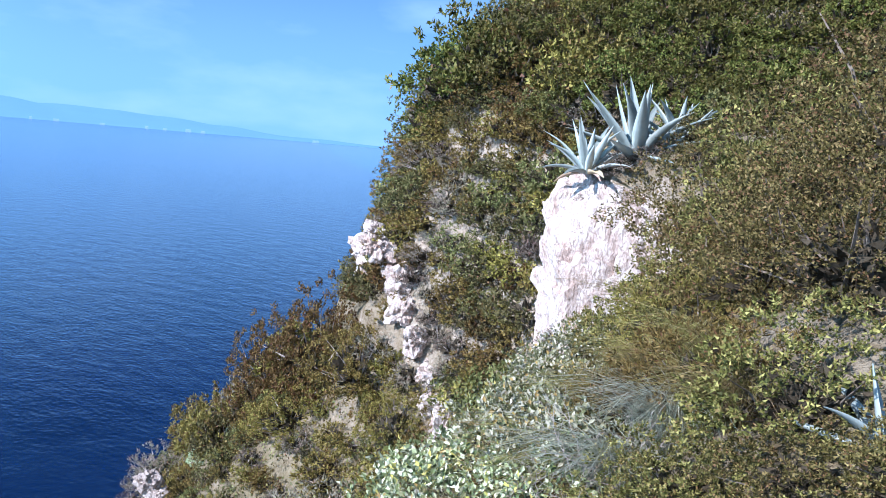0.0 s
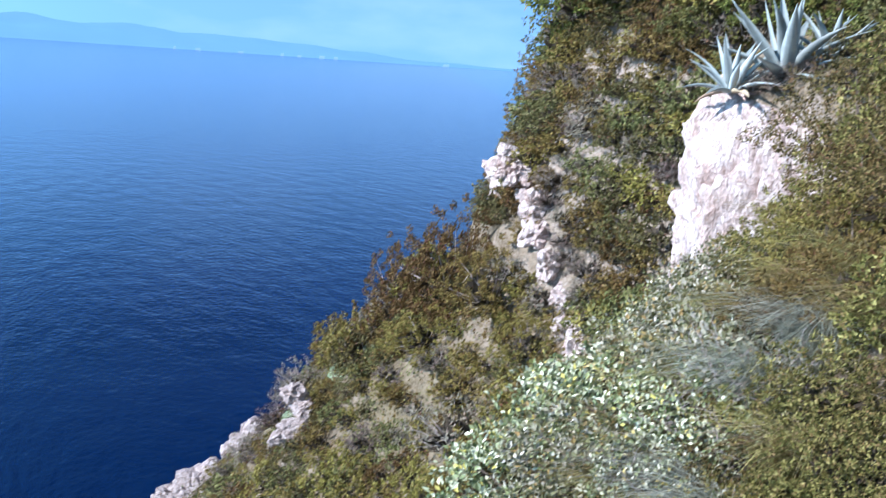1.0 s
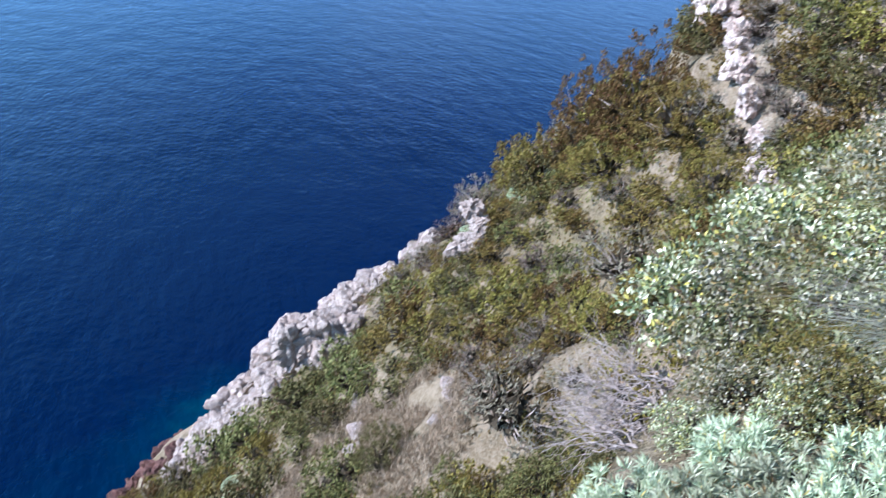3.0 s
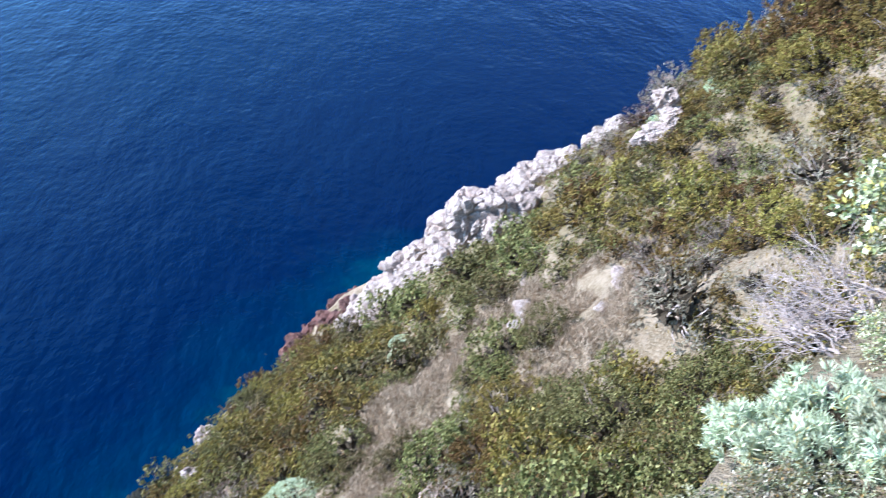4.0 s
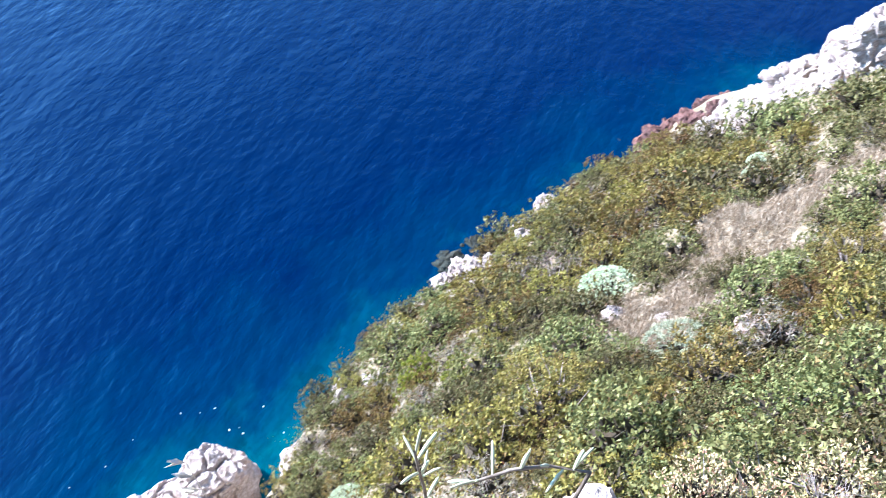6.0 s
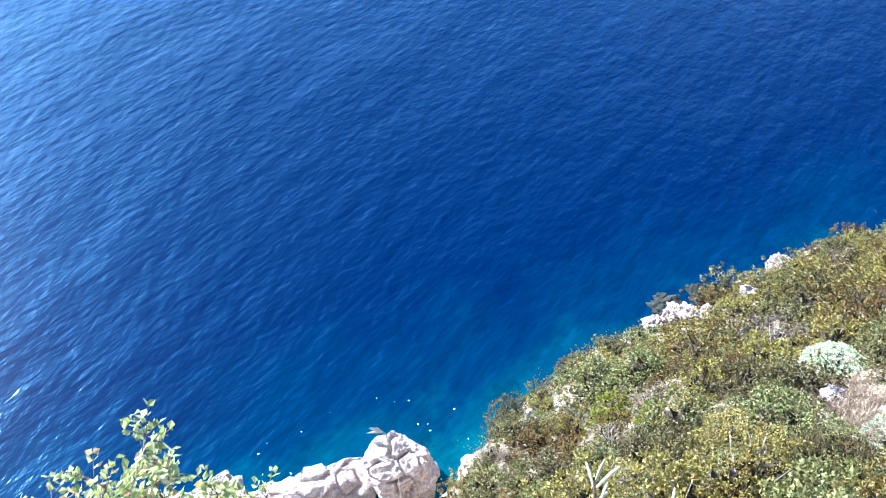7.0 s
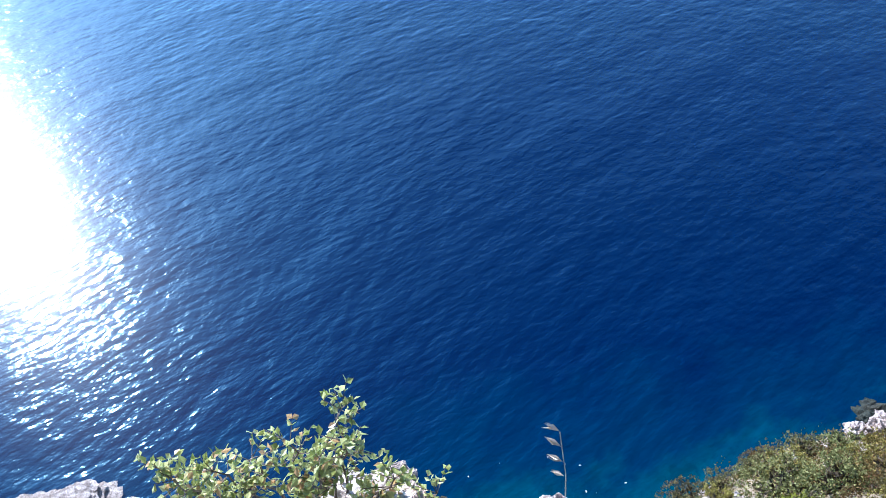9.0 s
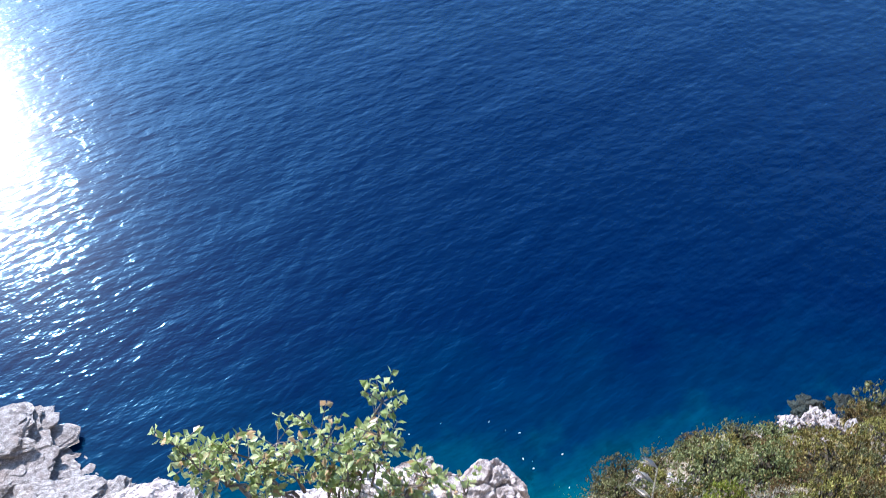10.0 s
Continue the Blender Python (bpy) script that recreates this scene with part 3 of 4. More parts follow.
def plant(kind, x, y, size, rng, squash=1.0, lift=0.0):
    opts = KINDS[kind]
    i = int(rng.integers(len(opts)))
    m = pose(x, y, land(x, y) - 0.06 * size + lift, rng.normal() * 5, rng.normal() * 5, rng.uniform(0, 360)) @ Matrix.Diagonal((size, size, size * squash, 1))
    ob = opts[i]
    if (kind, i) in used:
        ob = copy_thing(ob, Matrix.Identity(4))
    used.add((kind, i))
    ob.matrix_basis = m
    placed.append((x, y, size))
    return ob


def spot(az, r):
    return -r * math.sin(radians(az)), r * math.cos(radians(az))


BARE = [(-9.4, 11.6), (-8.6, 13.4), (-10.0, 16.2), (-9.2, 19.3), (-6.3, 18.4), (-5.6, 16.8)]


def off_line(x, y, line):
    best = 99.0
    for (ax, ay), (bx, by) in zip(line, line[1:]):
        t = min(1, max(0, ((x - ax) * (bx - ax) + (y - ay) * (by - ay)) / ((bx - ax) ** 2 + (by - ay) ** 2)))
        best = min(best, math.hypot(x - ax - t * (bx - ax), y - ay - t * (by - ay)))
    return best


# ---- rocks of the slope and the shore ----
def outcrop(name, spots, mat, label, seed, jag=0.45, strata=0.0, level=4, group="", chunks=2.6, square=0.35):
    for i, (x, y, z, r) in enumerate(spots):
        g = rng
        rock(name, x, y, z, r * g.uniform(0.8, 1.25), r * g.uniform(0.8, 1.25), r * g.uniform(0.75, 1.1), seed + i * 1.37, mat, label, g.uniform(0, 360), level if r > 0.7 else 4, jag, strata, square, group, chunks)
        placed.append((x, y, r * (3.0 if name == "shore_rock" else 1.7 if z < 6.5 else 0.8)))


crags = [(-18.7, 26.6, 6.1, 0.85), (-18.4, 27.4, 6.9, 0.75), (-18.1, 28.1, 7.6, 0.95), (-17.7, 28.7, 8.2, 0.85), (-17.2, 29.1, 8.9, 0.75), (-16.6, 29.1, 9.8, 0.95), (-16.2, 29.1, 10.8, 0.85), (-15.8, 29.1, 11.3, 0.75), (-14.8, 28.8, 11.8, 0.95), (-14.1, 28.8, 12.3, 0.85), (-13.6, 28.8, 12.9, 0.75), (-13.1, 29.1, 13.5, 0.95), (-12.7, 29.2, 13.8, 0.85), (-12.3, 29.4, 14.3, 0.75), (-12.0, 29.6, 14.8, 0.5), (-11.3, 30.0, 15.6, 0.5), (-11.0, 30.1, 15.9, 0.5), (-10.6, 30.3, 16.4, 0.5), (-17.6, 25.5, 6.8, 0.75), (-16.9, 26.1, 8.0, 0.85), (-16.3, 26.2, 9.0, 0.65), (-15.6, 26.3, 9.8, 0.75), (-15.1, 26.4, 10.6, 0.85), (-14.5, 26.6, 11.4, 0.65), (-13.9, 26.8, 12.1, 0.75), (-13.3, 26.9, 12.7, 0.85), (-12.7, 27.0, 13.2, 0.65), (-12.4, 27.1, 13.7, 0.75), (-18.9, 26.0, 5.6, 0.85), (-19.6, 26.2, 4.6, 0.65), (-19.3, 27.6, 5.4, 0.8), (-19.9, 27.6, 4.6, 0.8), (-20.4, 27.9, 3.9, 0.8), (-19.5, 28.4, 4.6, 0.8), (-20.9, 28.0, 3.0, 0.7), (-18.9, 28.3, 5.5, 0.8), (-20.2, 28.8, 3.6, 0.8), (-21.0, 29.0, 2.8, 0.8)]
crags += [(-13.9, 25.3, 13.5, 0.8), (-12.7, 26.1, 13.7, 0.95), (-13.3, 25.6, 13.2, 0.7)]
for x, y, z, r in list(crags):
    for _ in range(1):
        a = rng.uniform(0, 2 * math.pi)
        crags.append((x + math.cos(a) * r * 0.8, y + math.sin(a) * r * 0.8, z + r * rng.uniform(-0.7, 0.2), r * rng.uniform(0.35, 0.6)))
outcrop("shore_rock", [(x, y, z - 0.42, r) for x, y, z, r in crags], SHORE_ROCK, "sunlit pale limestone crag above the sea", 2.0, 0.4, level=5, group="crags above the sea", chunks=1.3, square=0.6)
outcrop("wet_rock", [(-22.9, 29.6, 1.2, 0.85), (-22.4, 28.6, 1.7, 0.8), (-23.2, 28.0, 0.8, 0.8), (-23.3, 30.8, 0.9, 0.9), (-22.8, 26.2, 1.1, 0.65), (-22.1, 30.4, 2.2, 0.75), (-23.1, 27.0, 0.9, 0.7), (-21.6, 29.0, 2.7, 0.7), (-21.9, 27.6, 2.4, 0.65), (-21.0, 28.0, 3.3, 0.6)],
        RED_ROCK, "dark reddish rock at the waterline", 31.0, 0.5, group="dark rocks at the waterline")
outcrop("awash_rock", [(-22.6, 15.0, -0.60, 0.8), (-22.1, 15.9, -0.5, 0.7), (-23.6, 13.8, -1.1, 0.95), (-21.9, 16.6, -0.35, 0.6), (-22.0, 14.3, -0.4, 0.7), (-24.4, 26.2, -0.4, 0.6), (-18.6, 3.6, -0.68, 0.7), (-18.0, 4.6, -0.6, 0.7)],
        WEED_ROCK, "dark weedy rock just awash at the shore", 141.0, 0.4, group="rocks awash at the shore")
outcrop("slope_rock", [(-7.3, 24.0, 20.1, 0.36), (-7.0, 23.8, 19.8, 0.34), (-7.2, 23.6, 19.2, 0.42), (-7.6, 23.7, 18.9, 0.34), (-7.5, 26.4, 18.4, 0.6), (-20.7, 18.1, 2.5, 0.6), (-20.4, 16.9, 2.2, 0.45), (-20.5, 13.9, 1.2, 0.55), (-20.4, 13.2, 1.0, 0.5), (-20.6, 14.6, 1.0, 0.4), (-18.1, 15.0, 5.1, 0.3), (-17.9, 13.4, 4.65, 0.32), (-18.1, 12.9, 4.3, 0.36), (-18.6, 12.4, 3.85, 0.35), (-18.5, 13.1, 4.0, 0.25), (-18.6, 11.7, 3.8, 0.28), (-17.1, 11.5, 4.75, 0.3), (-18.3, 10.7, 3.55, 0.26), (-14.8, 6.9, 5.75, 0.38), (-15.0, 5.8, 5.35, 0.35), (-16.9, 8.9, 4.7, 0.25), (-20.9, 18.6, 2.4, 0.5),
                       (-17.1, 6.9, 2.0, 0.6), (-15.9, 7.4, 3.8, 0.5), (-14.5, 4.1, 3.3, 0.8), (-13.3, 2.5, 3.5, 0.7), (-17.6, 12.6, 4.0, 0.4), (-16.4, 10.0, 4.4, 0.35)],
        SHORE_ROCK, "pale limestone rock among the shrubs", 50.0, 0.5, group="rocks among the shrubs")
outcrop("cliff_rock", [(x, y, z, 0.8 * r) for x, y, z, r in ((-1.60, 23.5, 27.75, 0.36), (-1.35, 23.3, 27.2, 0.42), (-1.6, 23.4, 27.3, 0.4), (-1.8, 25.3, 27.0, 0.5), (-1.55, 25.0, 27.4, 0.45), (-1.9, 25.6, 26.5, 0.5), (-1.25, 24.4, 27.0, 0.65), (-1.0, 23.6, 26.8, 0.6), (-0.8, 23.0, 26.5, 0.55), (-0.7, 22.6, 26.2, 0.5), (-0.6, 22.1, 25.9, 0.55), (-0.2, 21.4, 25.3, 0.5), (0.2, 20.8, 24.6, 0.55), (0.4, 20.2, 24.1, 0.6), (0.6, 19.5, 23.7, 0.55))],
        LIMESTONE, "white broken limestone showing through the scrub", 70.0, 0.6, level=5, group="white rocks under the scrub")
for i, (x, y, r) in enumerate([(-8.5, 19.7, 0.5), (-8.2, 18.9, 0.4), (-7.5, 15.1, 0.55), (-7.1, 14.6, 0.45), (-5.9, 19.2, 0.4), (-5.5, 17.6, 0.35), (-9.2, 21.0, 0.4), (-6.7, 12.0, 0.4), (-10.0, 11.8, 0.4), (-9.0, 12.4, 0.3), (-8.0, 13.0, 0.3), (-5.6, 18.4, 0.3)]):
    rock("path_rock", x, y, land(x, y) - 0.02, r * 1.2, r * rng.uniform(0.6, 1.0), r * 0.24, 90 + i * 1.7, SHORE_ROCK, "low pale slab on the bare dry ground", rng.uniform(0, 360), 3, 0.45, 0.0, 0.3, "slabs on the bare ground")

# the white pillar below the agaves
pillar = rock("limestone_pillar", 3.95, 16.85, 26.55, 1.95, 1.45, 3.05, 4, LIMESTONE, "sunlit white limestone pillar with a sheer broken face", -8, 6, 0.19, 0.0, 0.9, "", 7.0)
pillar.matrix_basis = pose(3.95, 16.85, 26.55, 0, 4, -8)
placed.append((2.9, 16.8, 0.7))

# rocks standing in the sea
rock("sea_rock", -17.0, 1.7, 0.45, 1.4, 1.35, 2.0, 5.5, SHORE_ROCK, "layered limestone rock standing in the sea", 20, 6, 0.36, 0.14, 0.35, "", 2.4, 0.3)
rock("sea_rock_ridge", -17.1, -1.2, -0.2, 1.15, 2.5, 1.1, 6, SHORE_ROCK, "low layered limestone ridge running into the sea", 6, 6, 0.32, 0.14, 0.3, "", 3.0, 0.5)
outcrop_top = tagged(new("layered_outcrop"), "grey layered limestone outcrop at the foot of the cliff", "rock")
outcrop_top.matrix_basis = pose(-17.6, -17.2, -0.95, 0, 0, 15)
g = np.random.default_rng(17)
for i in range(13):
    u = i / 12
    ob = part("ledge", *blob(2.7 - 1.3 * u + g.uniform(-0.2, 0.2), 4.3 - 1.7 * u + g.uniform(-0.35, 0.35), 0.2, 8 + i * 1.3, 5, 0.36, 0.0, 0.6, 4.0), GREY_ROCK, outcrop_top)
    ob.matrix_basis = pose(1.5 - 2.5 * u + g.uniform(-0.25, 0.25), -0.6 * u + g.uniform(-0.3, 0.3), 0.2 + 1.45 * u, 4 + g.normal() * 2, 3 + g.normal() * 2, g.uniform(-14, 14))
for x, y, z, rx, ry, rz, turn in ((2.0, 4.8, 0.1, 0.8, 1.0, 1.2, 25), (2.6, 3.8, 0.5, 0.6, 0.7, 0.9, 60)):
    ob = part("block", *blob(rx, ry, rz, 9 + x, 5, 0.4, 0.0, 0.4, 2.5), GREY_ROCK, outcrop_top, "dark cracked block")
    ob.matrix_basis = pose(x, y, z, 0, 0, turn)
for i, (x, y, z, rx, ry) in enumerate(((-15.7, -13.6, 0.75, 1.4, 1.8), (-15.9, -12.0, 0.4, 1.2, 1.3), (-16.2, -10.6, 0.15, 1.1, 1.2), (-16.3, -9.4, 0.0, 0.8, 0.9))):
    rock("shore_slab", x, y, z, rx, ry, 0.45, 160 + i * 1.9, GREY_ROCK, "flat weathered limestone slab at the water's edge", 20 * i, 5, 0.4, 0.0, 0.5, "slabs at the water's edge", 4.0)

FOAM = rock_material("sea_foam", (0.85, 0.87, 0.88), (0.75, 0.78, 0.80), (0.80, 0.82, 0.84), 3.0)
g = np.random.default_rng(21)
for i in range(28):
    a = g.uniform(0, 2 * math.pi)
    x, y = -17.6 + math.cos(a) * g.uniform(1.6, 3.6), 0.8 + math.sin(a) * g.uniform(2.6, 5.5)
    r = g.uniform(0.015, 0.038)
    ob = new("foam_fleck", mesh_of("foam_fleck", *blob(r, r * 1.5, 0.02, 300 + i, 2, 0.4), FOAM))
    ob.matrix_basis = pose(x, y, 0.0, 0, 0, g.uniform(0, 360))
    tagged(ob, "small white fleck of foam on the water", "foam", "foam flecks round the sea rock")

# ---- shrubs placed and stretched to fit the camera's view ----
for kind, x, y, size, squash in (
        ("spurge", -11.3, 12.7, 0.86, 0.95), ("spurge", -7.4, 11.0, 0.86, 0.9), ("spurge", -13.1, 20.2, 0.42, 0.9), ("spurge", -13.6, 21.0, 0.42, 0.9), ("spurge", -6.2, 25.7, 0.5, 0.9), ("spurge", -8.1, 26.6, 0.35, 0.9),
        ("spurge", -10.2, 3.8, 0.58, 0.9), ("spurge", -5.2, 25.2, 0.35, 0.9),
        ("big_mastic", -8.7, 14.0, 0.95, 1.2), ("big_juniper", -6.5, 15.0, 1.05, 1.15), ("big_juniper", -6.2, 13.2, 0.95, 1.0), ("big_mastic", -6.6, 16.8, 0.85, 1.25), ("grey", -5.5, 11.3, 1.1, 0.9), ("big_mastic", -4.6, 13.7, 1.15, 1.1), ("lime", -2.5, 11.1, 0.95, 1.3),
        ("big_mastic", -3.4, 13.2, 1.4, 1.0), ("big_mastic", -2.3, 10.8, 1.3, 1.0), ("big_mastic", -3.8, 10.8, 0.9, 0.8), ("big_mastic", -4.7, 14.6, 1.2, 1.0), ("big_mastic", -2.2, 14.6, 1.2, 1.0),
        ("big_juniper", -7.4, 7.4, 1.4, 0.95), ("lime", -12.8, 7.5, 0.95, 1.1), ("lime", -11.5, 8.0, 0.75, 1.0), ("grey", -11.3, 6.7, 0.85, 1.0), ("juniper", -13.4, 3.4, 0.7, 0.9), ("grey", -14.0, 4.3, 0.6, 0.9), ("juniper", -12.7, 2.7, 0.7, 0.9), ("mastic", -13.6, 4.0, 0.6, 0.9), ("juniper", -12.2, 1.9, 0.7, 0.9), ("grey", -13.0, 2.0, 0.5, 0.9), ("grey", -9.3, 6.3, 0.7, 0.8), ("juniper", -9.2, 8.4, 0.9, 0.8),
        ("big_juniper", -2.8, 24.3, 1.7, 1.4), ("big_juniper", -1.6, 22.2, 1.35, 1.05), ("big_juniper", -4.2, 25.9, 1.5, 1.2), ("big_juniper", -0.5, 20.4, 1.0, 0.9), ("big_juniper", -3.3, 22.9, 1.2, 0.9),
        ("top", 0.3, 24.2, 1.75, 1.1), ("top", -0.2, 25.2, 1.2, 1.1), ("top", 0.9, 23.4, 1.6, 1.1), ("top", 1.6, 22.6, 1.5, 1.0), ("grey", -0.9, 24.6, 0.9, 1.1), ("juniper", -3.5, 25.6, 1.3, 1.1), ("juniper", -4.8, 25.2, 1.1, 1.15), ("juniper", -5.8, 25.4, 1.1, 1.2), ("juniper", -2.0, 20.6, 1.1, 0.8), ("mastic", -5.4, 25.0, 1.1, 1.1), ("mastic", -0.2, 18.2, 0.8, 0.7), ("juniper", -6.3, 26.8, 1.2, 1.15)):
    plant(kind, x, y, size, rng, squash)
    placed[-1] = (x, y, size * (1.9 if kind == "spurge" else 0.9))

# ---- the scrub on the slope ----
tries = 0
while tries < 40000 and len(placed) < 660:
    tries += 1
    y = rng.uniform(3, 44)
    c, e = coast(y), edge(y)
    x = rng.uniform(c + 2.2, e - 0.1)
    r = math.hypot(x, y)
    az = math.degrees(math.atan2(-x, y))
    z = land(x, y)
    s0 = rng.random()
    if az > 76 or az < -9 or z < 2.2 or (TOP - z) / r > math.tan(radians(63)) or off_line(x, y, BARE) < 1.2 + 0.45 * s0:
        continue
    if y > (28 - 1.05 * (x + 4.2)) or (x < -9 and y > 29.3 + (x + 10) * 0.28):
        continue
    s = rng.choice((0.6, 0.85, 1.1, 1.35)) * rng.uniform(0.9, 1.1) * (0.75 if z < 6 else 1)
    if any((x - a) ** 2 + (y - b_) ** 2 < (0.49 * (s + q)) ** 2 for a, b_, q in placed):
        continue
    n = noise.noise((x * 0.16, y * 0.16, 9.0)) + rng.normal() * 0.3
    kind = "mastic" if n > 0.02 else "juniper" if n > -0.48 else "grey"
    if r > 19 and kind != "grey":
        kind = "far_" + kind
    plant(kind, x, y, s, rng, rng.uniform(0.85, 1.15))

# smaller shrubs in the gaps of the upper slope
tries, filled = 0, 0
while tries < 12000 and filled < 250:
    tries += 1
    y = rng.uniform(6, 25.5)
    x = rng.uniform(-8.0, edge(y) - 0.1)
    s = rng.uniform(0.4, 0.7)
    if off_line(x, y, BARE) < 1.6 or any((x - a) ** 2 + (y - b_) ** 2 < (0.35 * (s + q)) ** 2 for a, b_, q in placed):
        continue
    plant("dwarf", x, y, s, rng, 0.9)
    filled += 1

# ---- the scrub on the cliff top and its face ----
tries, here = 0, []
while tries < 20000 and len(here) < 320:
    tries += 1
    y = rng.uniform(16.5, 27)
    face = rng.random() < 0.55
    x = rng.uniform(edge(y) + (-0.2 if y < 23 else 0.1 * (y - 23)), edge(y) + ledge(y)) if face else rng.uniform(edge(y) + ledge(y), 9)
    az = math.degrees(math.atan2(-x, y))
    z = land(x, y)
    if az < -26 or (1.3 < x < 4.9 and y < 19.0) or min(math.hypot(x - a, y - b_) for a, b_ in ((-1.6, 24.4), (-1.5, 23.3), (-1.0, 23.0), (-0.4, 21.8), (0.2, 20.7), (0.5, 19.8))) < 0.45:
        continue
    s = rng.uniform(0.55, 1.0) if face else rng.uniform(0.7, 1.2)
    if x - 0.75 * s < -0.103 * y:
        continue
    if any((x - a) ** 2 + (y - b_) ** 2 + (z - c) ** 2 < (0.34 * (s + q)) ** 2 for a, b_, c, q in here):
        continue
    n = noise.noise((x * 0.3, y * 0.3, 4.0)) + rng.normal() * 0.25
    plant(("grey" if n > 0.08 else "cliff") if face else ("top" if n > -0.3 else "cliff"), x, y, s, rng, rng.uniform(0.75, 1.1))
    here.append((x, y, z, s))

# ---- low scrub and dry grass between the shrubs ----
def carpet(name, n, leaf, mat, label, category, height, accept, seed, clump=0.26, per=24):
    g = np.random.default_rng(seed)
    pos = []
    while len(pos) < n:
        y = g.uniform(3, 40)
        x = g.uniform(coast(y) + 2.0, edge(y) - 0.05)
        if not accept(x, y):
            continue
        z = land(x, y)
        for _ in range(per):
            pos.append((x + g.normal() * clump, y + g.normal() * clump, z + abs(g.normal()) * height))
    pos = np.array(pos[:n])
    way = g.normal(size=pos.shape) * 0.6 + np.array([0, 0, 0.8])
    v, f = leaf_cards(pos, way, leaf[0], leaf[1], g, small=True)
    return tagged(new(name, mesh_of(name, v, f, mat)), label, category, kind="stuff")


def on_slope(x, y):
    az = math.degrees(math.atan2(-x, y))
    return -9 < az < 76 and y < 28 - 1.05 * (x + 4.2) and not (x < -9 and y > 29.3 + (x + 10) * 0.28)


STRAW = leaf_material("straw", [(0.27, 0.22, 0.13), (0.40, 0.335, 0.215), (0.54, 0.47, 0.33)], (0.20, 0.15, 0.085), 0.15)
carpet("low_scrub", 70000, (0.08, 0.045), JUNIPER, "knee-high brownish-green scrub between the larger shrubs", "scrub", 0.11, lambda x, y: on_slope(x, y) and off_line(x, y, BARE) > 1.4, 5)
carpet("low_green_scrub", 36000, (0.07, 0.05), MASTIC, "low olive-green scrub between the larger shrubs", "scrub", 0.13, lambda x, y: on_slope(x, y) and off_line(x, y, BARE) > 1.7 and noise.noise((x * 0.4, y * 0.4, 8)) > 0, 6)
carpet("dry_grass", 110000, (0.20, 0.018), STRAW, "dry straw-coloured grass on the bare ground", "grass", 0.03, lambda x, y: on_slope(x, y) and off_line(x, y, BARE) < 1.5 and noise.noise((x * 0.9, y * 0.9, 6)) > -0.3, 7, 0.10, 26)

# ---- agaves on the ledge ----
AGAVE = leaf_material("agave_leaf", [(0.19, 0.235, 0.225), (0.27, 0.315, 0.30), (0.36, 0.40, 0.375)], (0.45, 0.36, 0.20), 0.05, 0.45, 0.05, 0.4)
AGAVE_DRY = leaf_material("dry_agave_leaf", [(0.42, 0.34, 0.20), (0.55, 0.46, 0.30)], (0.5, 0.4, 0.2), 0.1, 0.7, 0.05)


def agave_leaf(length, width, lean, curl, rng):
    """A thick channelled sword leaf that rises at lean degrees and curls outwards; base at the origin."""
    V, F, n, m = [], [], 9, 5
    ang, x, z = radians(lean), 0.0, 0.0
    for i in range(n):
        t = i / (n - 1)
        w = width * (0.62 + 0.9 * t) if t < 0.35 else width * 0.935 * (1 - ((t - 0.35) / 0.65) ** 1.5)
        w = max(w, 0.004)
        thick = 0.03 * (1 - t) + 0.003
        up = Vector((-math.sin(ang), 0, math.cos(ang)))
        for side in (1, -1):
            for k in range(m):
                u = k / (m - 1) * 2 - 1
                p = Vector((x, u * w / 2, z)) + up * (u * u * w * 0.28 - (thick * (1 - u * u) if side < 0 else 0))
                V.append(tuple(p))
        x += math.cos(ang) * length / (n - 1)
        z += math.sin(ang) * length / (n - 1)
        ang += radians(curl) / (n - 1)
    for i in range(n - 1):
        a, b_ = i * 2 * m, (i + 1) * 2 * m
        for k in range(m - 1):
            F.append((a + k, b_ + k, b_ + k + 1, a + k + 1))
            F.append((a + m + k + 1, b_ + m + k + 1, b_ + m + k, a + m + k))
        F += [(a, a + m, b_ + m, b_), (a + m - 1, b_ + m - 1, b_ + 2 * m - 1, a + 2 * m - 1)]
    return V, F


def agave(x, y, z, size, leaves, seed, label, dry=3):
    g = np.random.default_rng(seed)
    top = tagged(new("agave"), label, "agave", "agaves on the ledge")
    top.matrix_basis = pose(x, y, z)
    for i in range(leaves + dry):
        t = min(1.0, i / leaves)
        dead = i >= leaves
        lean = 80 - 74 * t + g.normal() * 8 if not dead else g.uniform(-12, 8)
        L = size * (0.7 + 0.45 * math.sin(math.pi * min(1, t * 0.8 + 0.15))) * g.uniform(0.85, 1.1)
        V, F = agave_leaf(L, size * 0.175 * g.uniform(0.85, 1.2), lean, g.uniform(-42, 10) if not dead else -25, g)
        ob = part("leaf", V, F, AGAVE_DRY if dead else AGAVE, top, "dry yellowed leaf" if dead else "", True)
        ob.matrix_basis = pose(0, 0, 0.05, 0, 0, i * 137.5 + g.normal() * 8) @ Matrix.Translation((0.05 + 0.06 * t, 0, 0))
    return top


